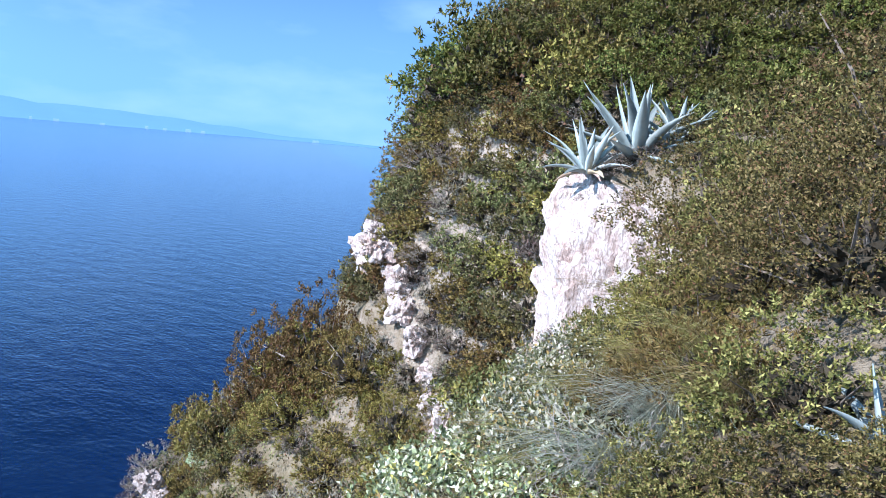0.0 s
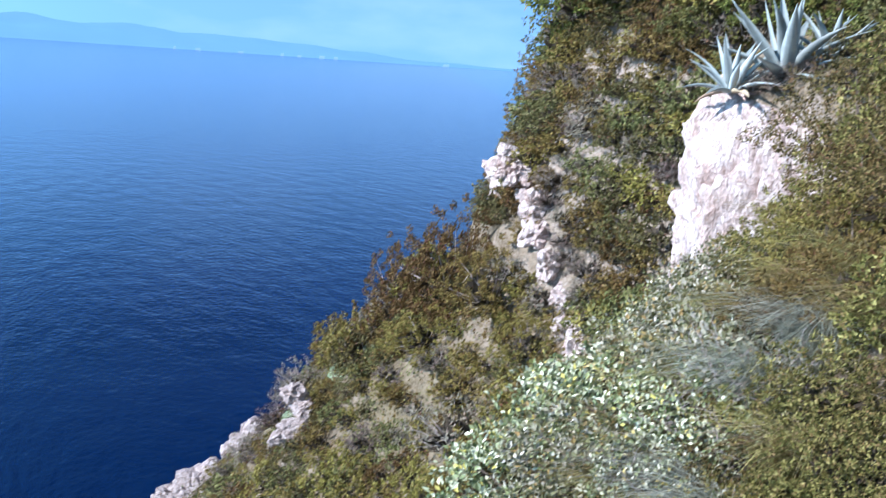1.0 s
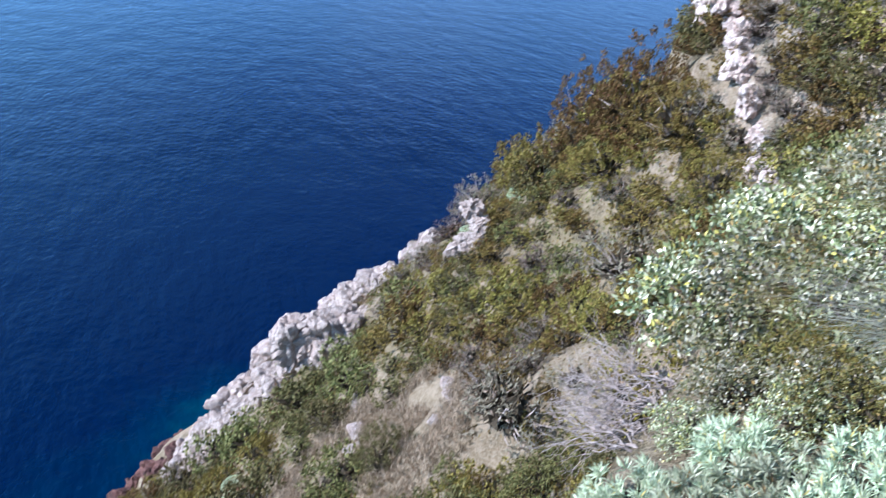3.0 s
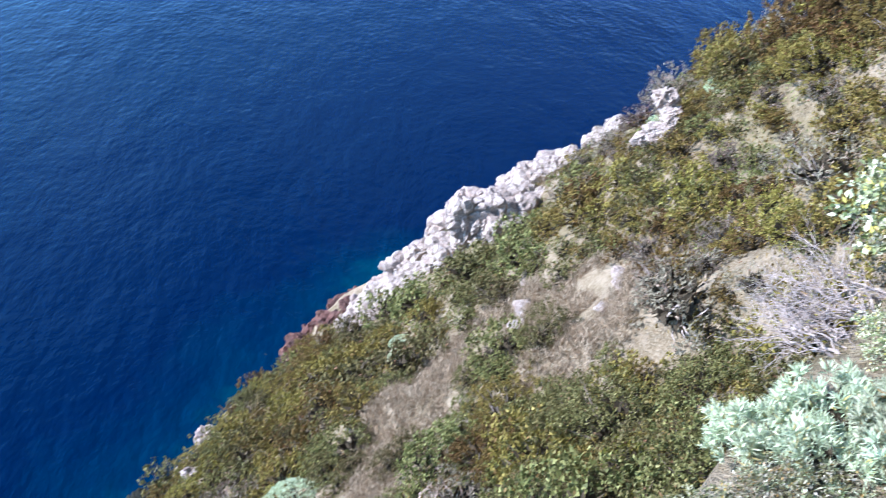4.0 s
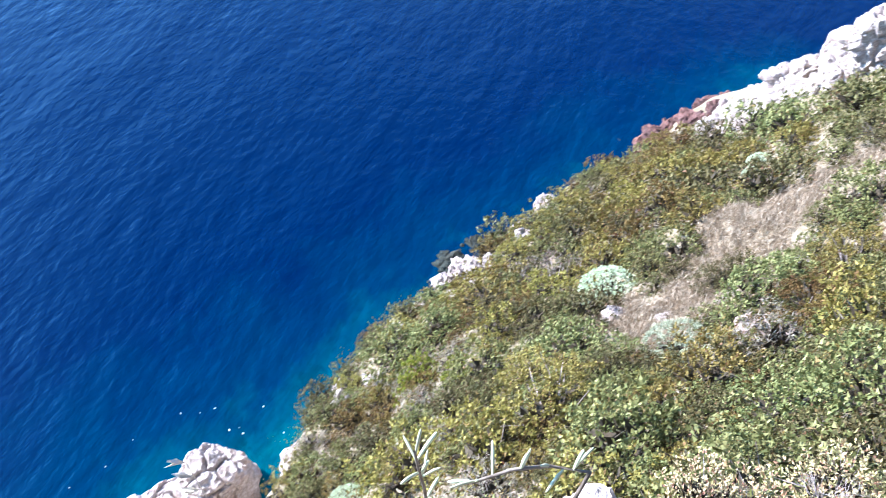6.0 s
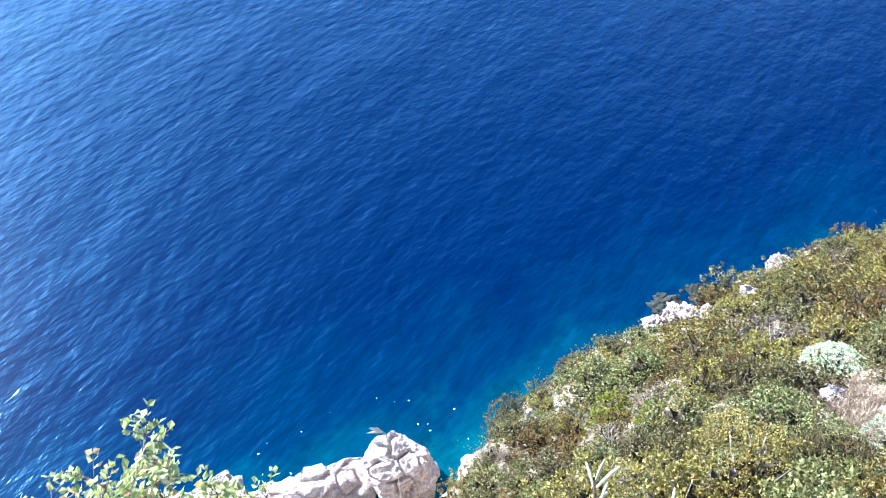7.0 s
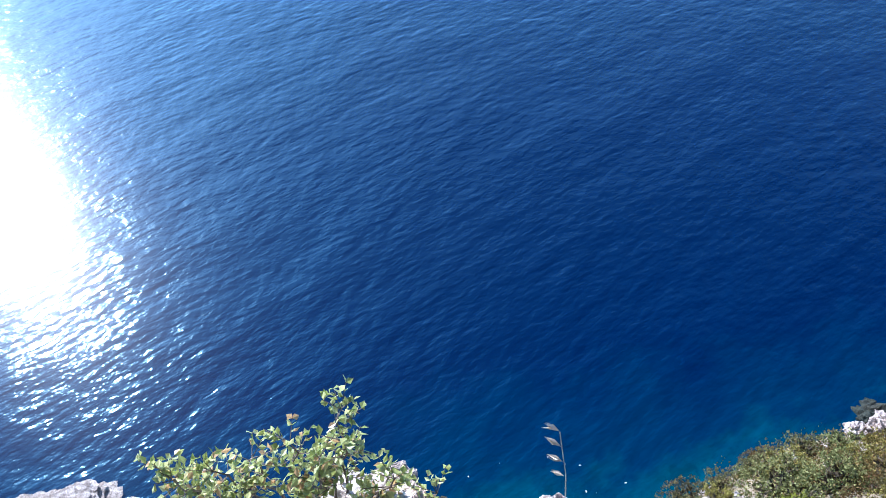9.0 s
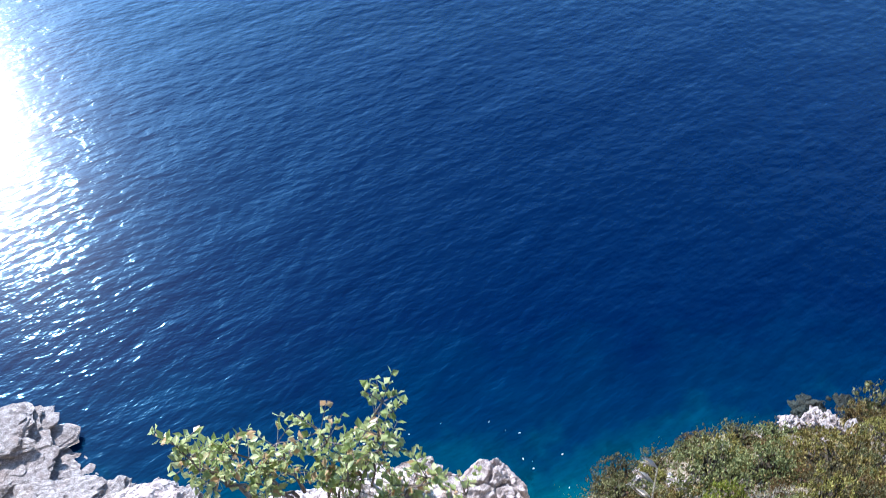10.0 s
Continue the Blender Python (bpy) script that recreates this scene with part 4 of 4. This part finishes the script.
agave(3.6, 16.8, land(3.6, 16.8) - 0.16, 1.5, 24, 1, "large blue-grey agave rosette on the rock ledge")
agave(2.66, 16.55, 29.72, 0.95, 22, 2, "smaller blue-grey agave rosette beside the large one")
agave(4.35, 16.9, land(4.35, 16.9) - 0.05, 0.95, 18, 3, "blue-grey agave half hidden by the bank")
agave(1.9, 3.42, land(1.9, 3.42) - 0.12, 0.36, 11, 4, "small grey-green agave among the shrubs of the bank", 1)
for x, y in ((2.4, 16.6), (3.0, 16.45), (3.3, 16.3), (3.7, 16.4), (2.9, 16.8), (4.1, 16.5), (3.5, 16.6)):
    plant("grey", x, y, 0.42, rng, 0.7)
for x, y in ((4.5, 15.9), (4.9, 15.3), (4.7, 16.4), (5.3, 15.8)):
    plant("mastic", x, y, 0.6, rng, 0.8)
plant("spurge", 3.0, 17.9, 0.45, rng, 1.0)
plant("spurge", 2.0, 16.9, 0.3, rng, 1.0)

# ---- the bank beside the path: small-leaved shrubs, broom, climbers ----
BROOM = leaf_material("broom_stem", [(0.16, 0.15, 0.042), (0.24, 0.215, 0.07), (0.33, 0.28, 0.11)], (0.34, 0.27, 0.15), 0.15)
BLUE_BROOM = leaf_material("grey_broom_stem", [(0.19, 0.21, 0.155), (0.27, 0.285, 0.21), (0.37, 0.37, 0.28)], (0.34, 0.28, 0.18), 0.1)
BROAD = leaf_material("climber_leaf", [(0.05, 0.064, 0.018), (0.23, 0.25, 0.11), (0.64, 0.62, 0.46)], (0.42, 0.34, 0.10), 0.08, 0.3, 0.15, 0.4)
BLUE_SPURGE = leaf_material("blue_spurge_leaf", [(0.30, 0.37, 0.23), (0.44, 0.50, 0.33), (0.58, 0.62, 0.45)], (0.45, 0.36, 0.14), 0.05, 0.5)
YELLOW = leaf_material("yellowed_leaf", [(0.36, 0.34, 0.13), (0.50, 0.46, 0.24), (0.50, 0.38, 0.20)], (0.40, 0.24, 0.14), 0.15)
KINDS["bank_mastic"] = [shrub("bank_shrub", rng, 1.0, h, 480, 19, (0.042, 0.026), BANK_LEAF, "dense small-leaved evergreen shrub on the bank beside the path", clump=0.05, spiky=0.8, lobes=10, inner=(500, 0.15)) for h in (0.85, 1.1)]
KINDS["bank_far"] = [shrub("bank_shrub", rng, 1.0, h, 800, 18, (0.026, 0.018), BANK_LEAF, "dense small-leaved evergreen shrub on the bank beside the path", clump=0.045, spiky=0.9, lobes=12, ragged=0.10, inner=(700, 0.13)) for h in (0.85, 1.05)]
KINDS["bank_juniper"] = [shrub("bank_juniper", rng, 1.0, 0.95, 420, 20, (0.055, 0.017), JUNIPER, "yellow-brown needle-leaved shrub on the bank", clump=0.045, spiky=1.2, lobes=9, inner=(500, 0.15))]
KINDS["climber"] = [shrub("climber", rng, 1.0, h, 340, 14, (0.062, 0.038), BROAD, "pale glossy broad-leaved climber over the edge of the bank", clump=0.085, spiky=0.6, lobes=8, small=False, inner=(400, 0.16)) for h in (0.6, 0.8)]
KINDS["blue_spurge"] = [shrub("blue_spurge", rng, 1.0, h, 120, 30, (0.22, 0.030), BLUE_SPURGE, "blue-green spurge with whorls of narrow leaves", clump=0.03, spiky=1.3, lobes=8, small=False) for h in (0.6, 0.75)]
KINDS["yellow"] = [shrub("yellowed_plant", rng, 1.0, 0.6, 150, 12, (0.085, 0.045), YELLOW, "withered plant with yellow and brown leaves at the edge", clump=0.12, twiggy=20, bark=DEAD_WOOD, small=False)]
for az, r, s, kind in ((-19, 3.4, 0.36, "bank_mastic"), (-17, 3.9, 0.42, "bank_mastic"), (-24, 4.2, 0.55, "bank_mastic"), (-19, 4.8, 0.55, "bank_juniper"), (-14.5, 4.9, 0.42, "bank_mastic"),
                       (-26, 5.2, 0.8, "bank_far"), (-21.5, 6.0, 0.8, "bank_far"), (-17, 6.2, 0.6, "bank_juniper"), (-24.5, 7.3, 1.2, "bank_far"), (-19.5, 7.8, 1.0, "bank_far"), (-17, 8.3, 0.6, "bank_juniper"),
                       (-27, 9.5, 1.6, "bank_far"), (-22, 10.0, 1.6, "bank_far"), (-18, 10.8, 1.35, "bank_far"), (-11.5, 5.6, 0.38, "bank_juniper"), (-8, 4.9, 0.32, "bank_mastic"), (-29, 6.5, 1.0, "bank_far"), (-15, 6.9, 0.55, "bank_mastic"),
                       (-13, 3.6, 0.3, "bank_mastic"), (-30.5, 3.6, 0.4, "bank_mastic"), (-12.5, 7.2, 0.45, "bank_mastic"), (-16, 12.6, 1.1, "bank_juniper"), (-10, 6.6, 0.4, "bank_mastic"),
                       (-4, 3.5, 0.25, "bank_mastic"), (-8, 3.0, 0.25, "bank_mastic")):
    x, y = spot(az, r)
    plant(kind, x, y, s, rng, rng.uniform(0.8, 1.05))
for _ in range(22):
    x, y = spot(rng.uniform(-26, -5), rng.uniform(2.9, 7.5))
    plant("bank_mastic" if rng.random() < 0.5 else "bank_juniper", x, y, rng.uniform(0.2, 0.36), rng, 0.8)
for x, y, s in ((0.05, 4.55, 0.68), (-0.05, 5.1, 0.62), (0.35, 4.1, 0.58), (0.45, 4.9, 0.68), (0.5, 5.6, 0.68), (0.9, 4.6, 0.6), (0.9, 5.4, 0.68), (1.1, 6.1, 0.62), (0.55, 6.4, 0.62), (0.1, 5.8, 0.6), (1.3, 6.9, 0.6), (0.12, 3.8, 0.42), (0.6, 3.6, 0.42), (0.15, 6.4, 0.5), (0.75, 4.1, 0.5), (0.85, 7.4, 0.5), (1.15, 7.7, 0.5), (1.45, 7.3, 0.5), (-0.15, 4.9, 0.5), (1.0, 6.8, 0.55)):
    plant("climber", x, y, s, rng, rng.uniform(0.85, 1.05))
for x, y, s in ((0.05, 3.3, 0.28), (0.4, 3.2, 0.3), (0.3, 2.95, 0.22), (0.7, 3.1, 0.3), (-0.1, 3.05, 0.2), (-0.42, 1.75, 0.2), (-0.25, 1.6, 0.2), (-0.5, 1.5, 0.17), (-0.22, 1.95, 0.2), (-0.05, 1.75, 0.22)):
    plant("climber", x, y, s, rng, 0.9)
for x, y, s in ((1.25, 2.7, 0.28), (1.0, 2.95, 0.26), (0.95, 3.25, 0.24), (1.5, 2.95, 0.28), (1.3, 3.2, 0.3)):
    plant("bank_mastic", x, y, s, rng, 0.8)
plant("yellow", 0.45, 5.25, 0.3, rng, 0.8, 0.32)
for x, y, s in ((-0.23, 2.5, 0.22), (-0.02, 2.4, 0.24), (0.26, 2.5, 0.24), (0.5, 2.5, 0.24), (0.12, 2.7, 0.22), (-0.35, 2.3, 0.2), (0.4, 2.25, 0.22), (-0.5, 2.35, 0.16), (0.08, 2.15, 0.2), (-0.2, 2.2, 0.18), (-0.62, 1.25, 0.07), (-0.5, 1.0, 0.07)):
    plant("blue_spurge", x, y, s, rng, rng.uniform(0.8, 1.0))
for x, y, s in ((-0.86, 1.12, 0.14), (-0.74, 0.98, 0.13), (-0.74, 1.32, 0.15), (-0.62, 1.2, 0.14), (-0.84, 0.9, 0.12)):
    plant("yellow", x, y, s, rng)


def broom(x, y, size, strands, mat, lean, seed, label):
    """A tuft of long thin arching stems."""
    g = np.random.default_rng(seed)
    top = tagged(new("broom"), label, "broom", "broom tufts on the bank")
    top.matrix_basis = pose(x, y, land(x, y) - 0.03)
    n, k = strands, 5
    th = g.uniform(0, 2 * math.pi, n)
    out = np.stack([np.cos(th), np.sin(th), np.zeros(n)], 1) * g.uniform(0.1, 0.8, (n, 1)) + np.array([lean[0], lean[1], 0])
    L = size * g.uniform(0.5, 1.15, (n, 1))
    side = unit(np.stack([-out[:, 1], out[:, 0], g.normal(size=n) * 0.5], 1)) * 0.0022
    base = np.stack([g.normal(size=n), g.normal(size=n), np.zeros(n)], 1) * 0.10 * size
    V = []
    for i in range(k):
        t = i / (k - 1)
        p = base + L * (out * (t * 0.6 + t * t * 0.4) + np.array([0, 0, 1.0]) * (1.15 * t - 0.75 * t * t))
        V += [p - side * (1.2 - t), p + side * (1.2 - t)]
    V = np.stack(V, 1)
    for group in np.array_split(np.argsort(th), 6):
        F = [(a * 2 * k + 2 * i, a * 2 * k + 2 * i + 1, a * 2 * k + 2 * i + 3, a * 2 * k + 2 * i + 2) for a in range(len(group)) for i in range(k - 1)]
        tagged(part("spray", V[group].reshape(-1, 3), F, mat, top), kind="stuff")
    return top


for i, (az, r, s, blue) in enumerate(((-10, 4.5, 0.75, 0), (-13, 4.3, 0.7, 1), (-7, 4.2, 0.6, 0), (-12, 5.8, 0.7, 0), (-16, 4.5, 0.7, 1), (-5, 3.9, 0.5, 0), (-9.5, 3.6, 0.55, 1), (-15, 5.6, 0.7, 0), (-12, 3.3, 0.5, 1), (-18, 5.4, 0.7, 0), (-14.5, 7.6, 0.8, 0), (-9, 5.2, 0.6, 0), (-16, 3.6, 0.5, 0), (-20, 4.4, 0.6, 0))):
    x, y = spot(az, r)
    broom(x, y, s, 620, BLUE_BROOM if blue else BROOM, (-0.35, -0.2), 40 + i, "grey-green tuft of arching broom stems" if blue else "yellow-green tuft of arching broom stems")


def dead_bush(x, y, z, size, seed, label, forks=26, spread=1.0, lean=(0, 0), rise=0.7):
    """Bare bleached twigs forking from one root."""
    g = np.random.default_rng(seed)
    lines = []

    def grow(p, d, L, r, depth):
        q = p + d * L
        lines.append(crooked(p, q, r, r * 0.6, g, 0.22))
        if depth:
            for _ in range(int(g.integers(2, 4))):
                e = unit((d + g.normal(size=3) * 0.55 * spread)[None])[0]
                grow(q, e, L * g.uniform(0.55, 0.85), r * 0.58, depth - 1)
    for _ in range(forks // 5):
        d = unit(np.array([[g.normal() * spread + lean[0], g.normal() * spread + lean[1], rise]]))[0]
        grow(np.array([0.0, 0.0, 0.0]), d, size * g.uniform(0.3, 0.5), size * 0.008 + 0.0013, 3)
    ob = new("dead_bush", mesh_of("dead_bush", *tubes(lines), DEAD_WOOD))
    ob.matrix_basis = pose(x, y, z)
    return tagged(ob, label, "dead bush", "bleached dead bushes")


for i, (x, y, s, lean) in enumerate(((-0.25, 3.5, 0.5, (-1.9, -0.2)), (-0.22, 3.75, 0.5, (-1.9, 0)), (-0.3, 3.3, 0.45, (-1.7, -0.4)), (-0.3, 3.05, 0.42, (-1.6, 0.2)), (-0.28, 3.6, 0.5, (-1.5, -0.8)), (0.8, 3.9, 0.5, (-0.5, -0.3)), (0.55, 3.5, 0.45, (0.3, -0.2)), (-0.7, 1.2, 0.13, (-0.3, 0.4)), (1.0, 4.3, 0.55, (-0.3, -0.5)))):
    dead_bush(x, y, land(x, y) - 0.03, s, 60 + i, "bleached bare twigs of a dead bush at the edge", 40, 0.8, lean, 0.15 if lean[0] < -1 else 0.7)
for i, (x, y, s) in enumerate(((-9.9, 8.7, 0.6), (-6.0, 9.6, 0.6), (-3.2, 9.4, 0.6), (-1.5, 20.8, 0.6), (-3.4, 23.0, 0.55), (0.6, 21.0, 0.7), (-0.5, 23.5, 0.7), (1.2, 22.6, 0.7))):
    dead_bush(x, y, land(x, y), s, 90 + i, "grey leafless bush among the green scrub", 26, 0.8)

# ---- the rim at the camera's feet ----
PALE_STEM = leaf_material("succulent_stem", [(0.34, 0.38, 0.22), (0.50, 0.52, 0.36)], (0.5, 0.45, 0.3), 0.1, 0.45, 0.1, 0.4)
for i, (x, y, z, rx, ry, rz, t) in enumerate(((-1.24, -0.4, 28.19, 0.09, 0.12, 0.055, 8), (-1.17, -0.25, 28.08, 0.13, 0.12, 0.05, 0), (-1.2, -0.62, 28.08, 0.14, 0.17, 0.05, 30), (-1.2, -0.95, 28.04, 0.13, 0.17, 0.05, 10), (-1.12, 0.50, 26.86, 0.26, 0.30, 0.36, 20), (-0.98, 0.80, 27.6, 0.11, 0.15, 0.10, 50), (-0.92, 0.6, 27.82, 0.09, 0.12, 0.06, 10))):
    rock("rim_rock", x, y, z, rx, ry, rz, 120 + i * 2.3, LIMESTONE, "rough white limestone at the cliff rim", t, 5, 0.4, 0.0, 0.4, "rocks of the rim")

LENTISK = leaf_material("sapling_leaf", [(0.20, 0.25, 0.06), (0.36, 0.40, 0.14), (0.54, 0.56, 0.27)], (0.5, 0.33, 0.16), 0.12, 0.4, 0.4, 0.4)


def sapling(x, y, z, seed):
    """A small many-stemmed sapling with pairs of rounded leaflets."""
    g = np.random.default_rng(seed)
    top = tagged(new("sapling"), "young yellow-green sapling on the cliff rim, seen against the sea", "sapling")
    top.matrix_basis = pose(x, y, z)
    lines, P, D = [], [], []
    for sy, sh, sx in ((-0.27, 0.18, 0.0), (-0.23, 0.19, 0.03), (-0.25, 0.11, -0.02), (-0.13, 0.20, 0.02), (-0.09, 0.21, 0.0), (-0.11, 0.12, 0.03), (0.0, 0.24, -0.01), (0.035, 0.23, 0.02), (0.02, 0.14, 0.0), (0.12, 0.325, -0.02), (0.14, 0.28, 0.02), (0.10, 0.17, 0.0), (0.20, 0.15, 0.02), (0.18, 0.09, 0.0), (0.29, 0.06, 0.0)):
        a = np.array([g.normal() * 0.02, sy * 0.55, 0.0])
        b_ = np.array([sx, sy + g.normal() * 0.015, sh])
        stem = crooked(a, b_, 0.0042, 0.0014, g, 0.10, 6)
        lines.append(stem)
        for j in range(3, 7):
            p = np.array(stem[j][0])
            for _ in range(4 if j < 6 else 6):
                d = unit((np.array([g.normal(), g.normal(), 0.35 + 0.3 * (j == 6)]))[None])[0]
                tip = p + d * g.uniform(0.03, 0.06)
                lines.append([(tuple(p), 0.0011), (tuple(tip), 0.0006)])
                for k in range(3):
                    q = p + (tip - p) * (0.45 + 0.25 * k)
                    for sgn in (1, -1):
                        s_ = unit(np.cross(d, g.normal(size=3))[None])[0]
                        P.append(q)
                        D.append(s_ * sgn + d * 0.5)
    v, f = leaf_cards(np.array(P), np.array(D), 0.0185, 0.0125, g, 0.1)
    part("foliage", v, f, LENTISK, top)
    part("wood", *tubes(lines), BARK, top)
    return top


sapling(-1.26, -0.56, 28.16, 7)


def stalk(name, x, y, z, bend, height, ears, label):
    g = np.random.default_rng(3)
    top = tagged(new(name), label, "grass stalk")
    top.matrix_basis = pose(x, y, z)
    tip = (bend[0], bend[1], height)
    line = crooked((0, 0, 0), tip, 0.0012, 0.0008, g, 0.04, 6)
    part("stem", *tubes([line]), STRAW_STEM, top)
    for i in range(ears):
        t = 1 - i * 0.14
        p = np.array(tip) * (1 - (1 - t) * 0.4)
        v, f = leaf_cards(np.repeat(p[None], 3, 0), np.array([(-0.3, -1.0, 0.35)] * 3) + g.normal(size=(3, 3)) * 0.15, 0.022, 0.006, g)
        part("ear", v, f, STRAW_STEM, top)
    return top


STRAW_STEM = bark_material("straw_stem", (0.55, 0.47, 0.35), (0.75, 0.68, 0.55))
stalk("dry_grass_stalk", -0.95, -0.03, 28.2, (-0.03, -0.04, 0), 0.6, 4, "single dry grass stalk with drooping ears")
stalk("thin_stalk", -1.13, -0.24, 28.15, (-0.01, -0.02, 0), 0.16, 1, "short thin dry stalk on the rim")


def succulent(x, y, z, seed, label, spine, fingers):
    """A creeping branch along spine with pale tapered finger leaves fanning from its nodes."""
    g = np.random.default_rng(seed)
    top = tagged(new("succulent_plant"), label, "succulent")
    top.matrix_basis = pose(x, y, z)
    part("branch", *tubes([[(p, 0.0055 - 0.0005 * i) for i, p in enumerate(spine)]], 6), BARK, top, "", True)
    for i in range(fingers):
        k = 1 + int(g.integers(len(spine) - 1))
        p = np.array(spine[k]) + (np.array(spine[k - 1]) - np.array(spine[k])) * g.uniform(0, 0.7)
        d = unit(np.array([[g.normal() * 0.7 - 0.25, g.normal() * 1.0, g.uniform(0.1, 1.0)]]))[0]
        L, r = g.uniform(0.035, 0.085), g.uniform(0.0035, 0.0052)
        droop = np.array([0, 0, -0.15 * L])
        line = [(tuple(p), r * 0.55), (tuple(p + d * L * 0.3), r * 0.9), (tuple(p + d * L * 0.65 + droop * 0.3), r), (tuple(p + d * L * 0.92 + droop), r * 0.7), (tuple(p + d * L + droop * 1.1), r * 0.15)]
        part("finger_leaf", *tubes([line], 7), PALE_STEM, top, "", True)
    return top


succulent(-1.2, 0.40, 27.3, 1, "pale succulent with finger-like leaves at the rim",
          [(0.06, 0.02, 0.0), (0.03, 0.01, 0.35), (0.0, 0.0, 0.6), (-0.01, -0.01, 0.68), (-0.02, -0.015, 0.75)], 14)
succulent(-1.06, 0.57, 27.3, 2, "creeping pale succulent branch with upright finger leaves",
          [(0.02, 0.10, 0.3), (0.04, 0.15, 0.66), (0.0, 0.06, 0.71), (-0.03, -0.02, 0.72), (-0.06, -0.10, 0.69)], 12)

# ---- the far coast, haze put into its colour and glow ----
# a surface that glows bluish by itself in place of haze before it
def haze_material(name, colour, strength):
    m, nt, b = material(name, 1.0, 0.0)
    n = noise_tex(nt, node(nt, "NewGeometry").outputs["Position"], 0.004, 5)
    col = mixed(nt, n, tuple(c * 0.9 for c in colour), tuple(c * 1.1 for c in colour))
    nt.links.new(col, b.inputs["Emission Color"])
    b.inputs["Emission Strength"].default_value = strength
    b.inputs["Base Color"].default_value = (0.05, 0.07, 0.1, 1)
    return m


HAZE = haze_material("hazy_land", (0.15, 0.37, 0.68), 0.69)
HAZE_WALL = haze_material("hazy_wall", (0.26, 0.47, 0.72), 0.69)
hill_top = [(-12, 5), (2, 8), (6, 14), (9, 22), (12, 36), (16, 62), (20, 84), (25, 100), (32, 120), (44, 90), (60, 20)]
v, f = [], []
for i in range(145):
    az = -12 + 0.5 * i
    h = float(np.interp(az, [a for a, _ in hill_top], [b_ for _, b_ in hill_top]))
    for k in range(7):
        t = k / 6
        r = 4100 + 750 * t
        z = h * math.sin(math.pi * min(1, t * 0.75)) ** 0.8 * (0.85 + 0.25 * noise.noise((az * 0.35, t * 3, 5.0))) - 1 if k else -2.0
        v.append((*spot(az, r), z))
f = [(i * 7 + k, i * 7 + k + 1, (i + 1) * 7 + k + 1, (i + 1) * 7 + k) for i in range(144) for k in range(6)]
tagged(new("backdrop", mesh_of("backdrop", v, f, HAZE, True)), "distant coast and hills, blue haze put into their glow", "coast", kind="structure")
g = np.random.default_rng(5)
for i in range(9):
    az = g.uniform(7, 27)
    w, d, h = g.uniform(10, 24), 10, g.uniform(5, 9)
    V = [(a * w / 2, b_ * d / 2, c * h) for c in (0, 1) for b_ in (-1, 1) for a in (-1, 1)] + [(-w / 2, 0, h * 1.4), (w / 2, 0, h * 1.4)]
    F = [(0, 1, 5, 4), (2, 6, 7, 3), (0, 4, 8, 6, 2), (1, 3, 7, 9, 5), (4, 5, 9, 8), (6, 8, 9, 7)]
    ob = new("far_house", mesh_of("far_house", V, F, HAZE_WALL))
    ob.matrix_basis = pose(*spot(az, g.uniform(4060, 4110)), 0.0, 0, 0, az)
    tagged(ob, "house on the far shore, pale haze put into its glow", "house", "houses on the far shore")
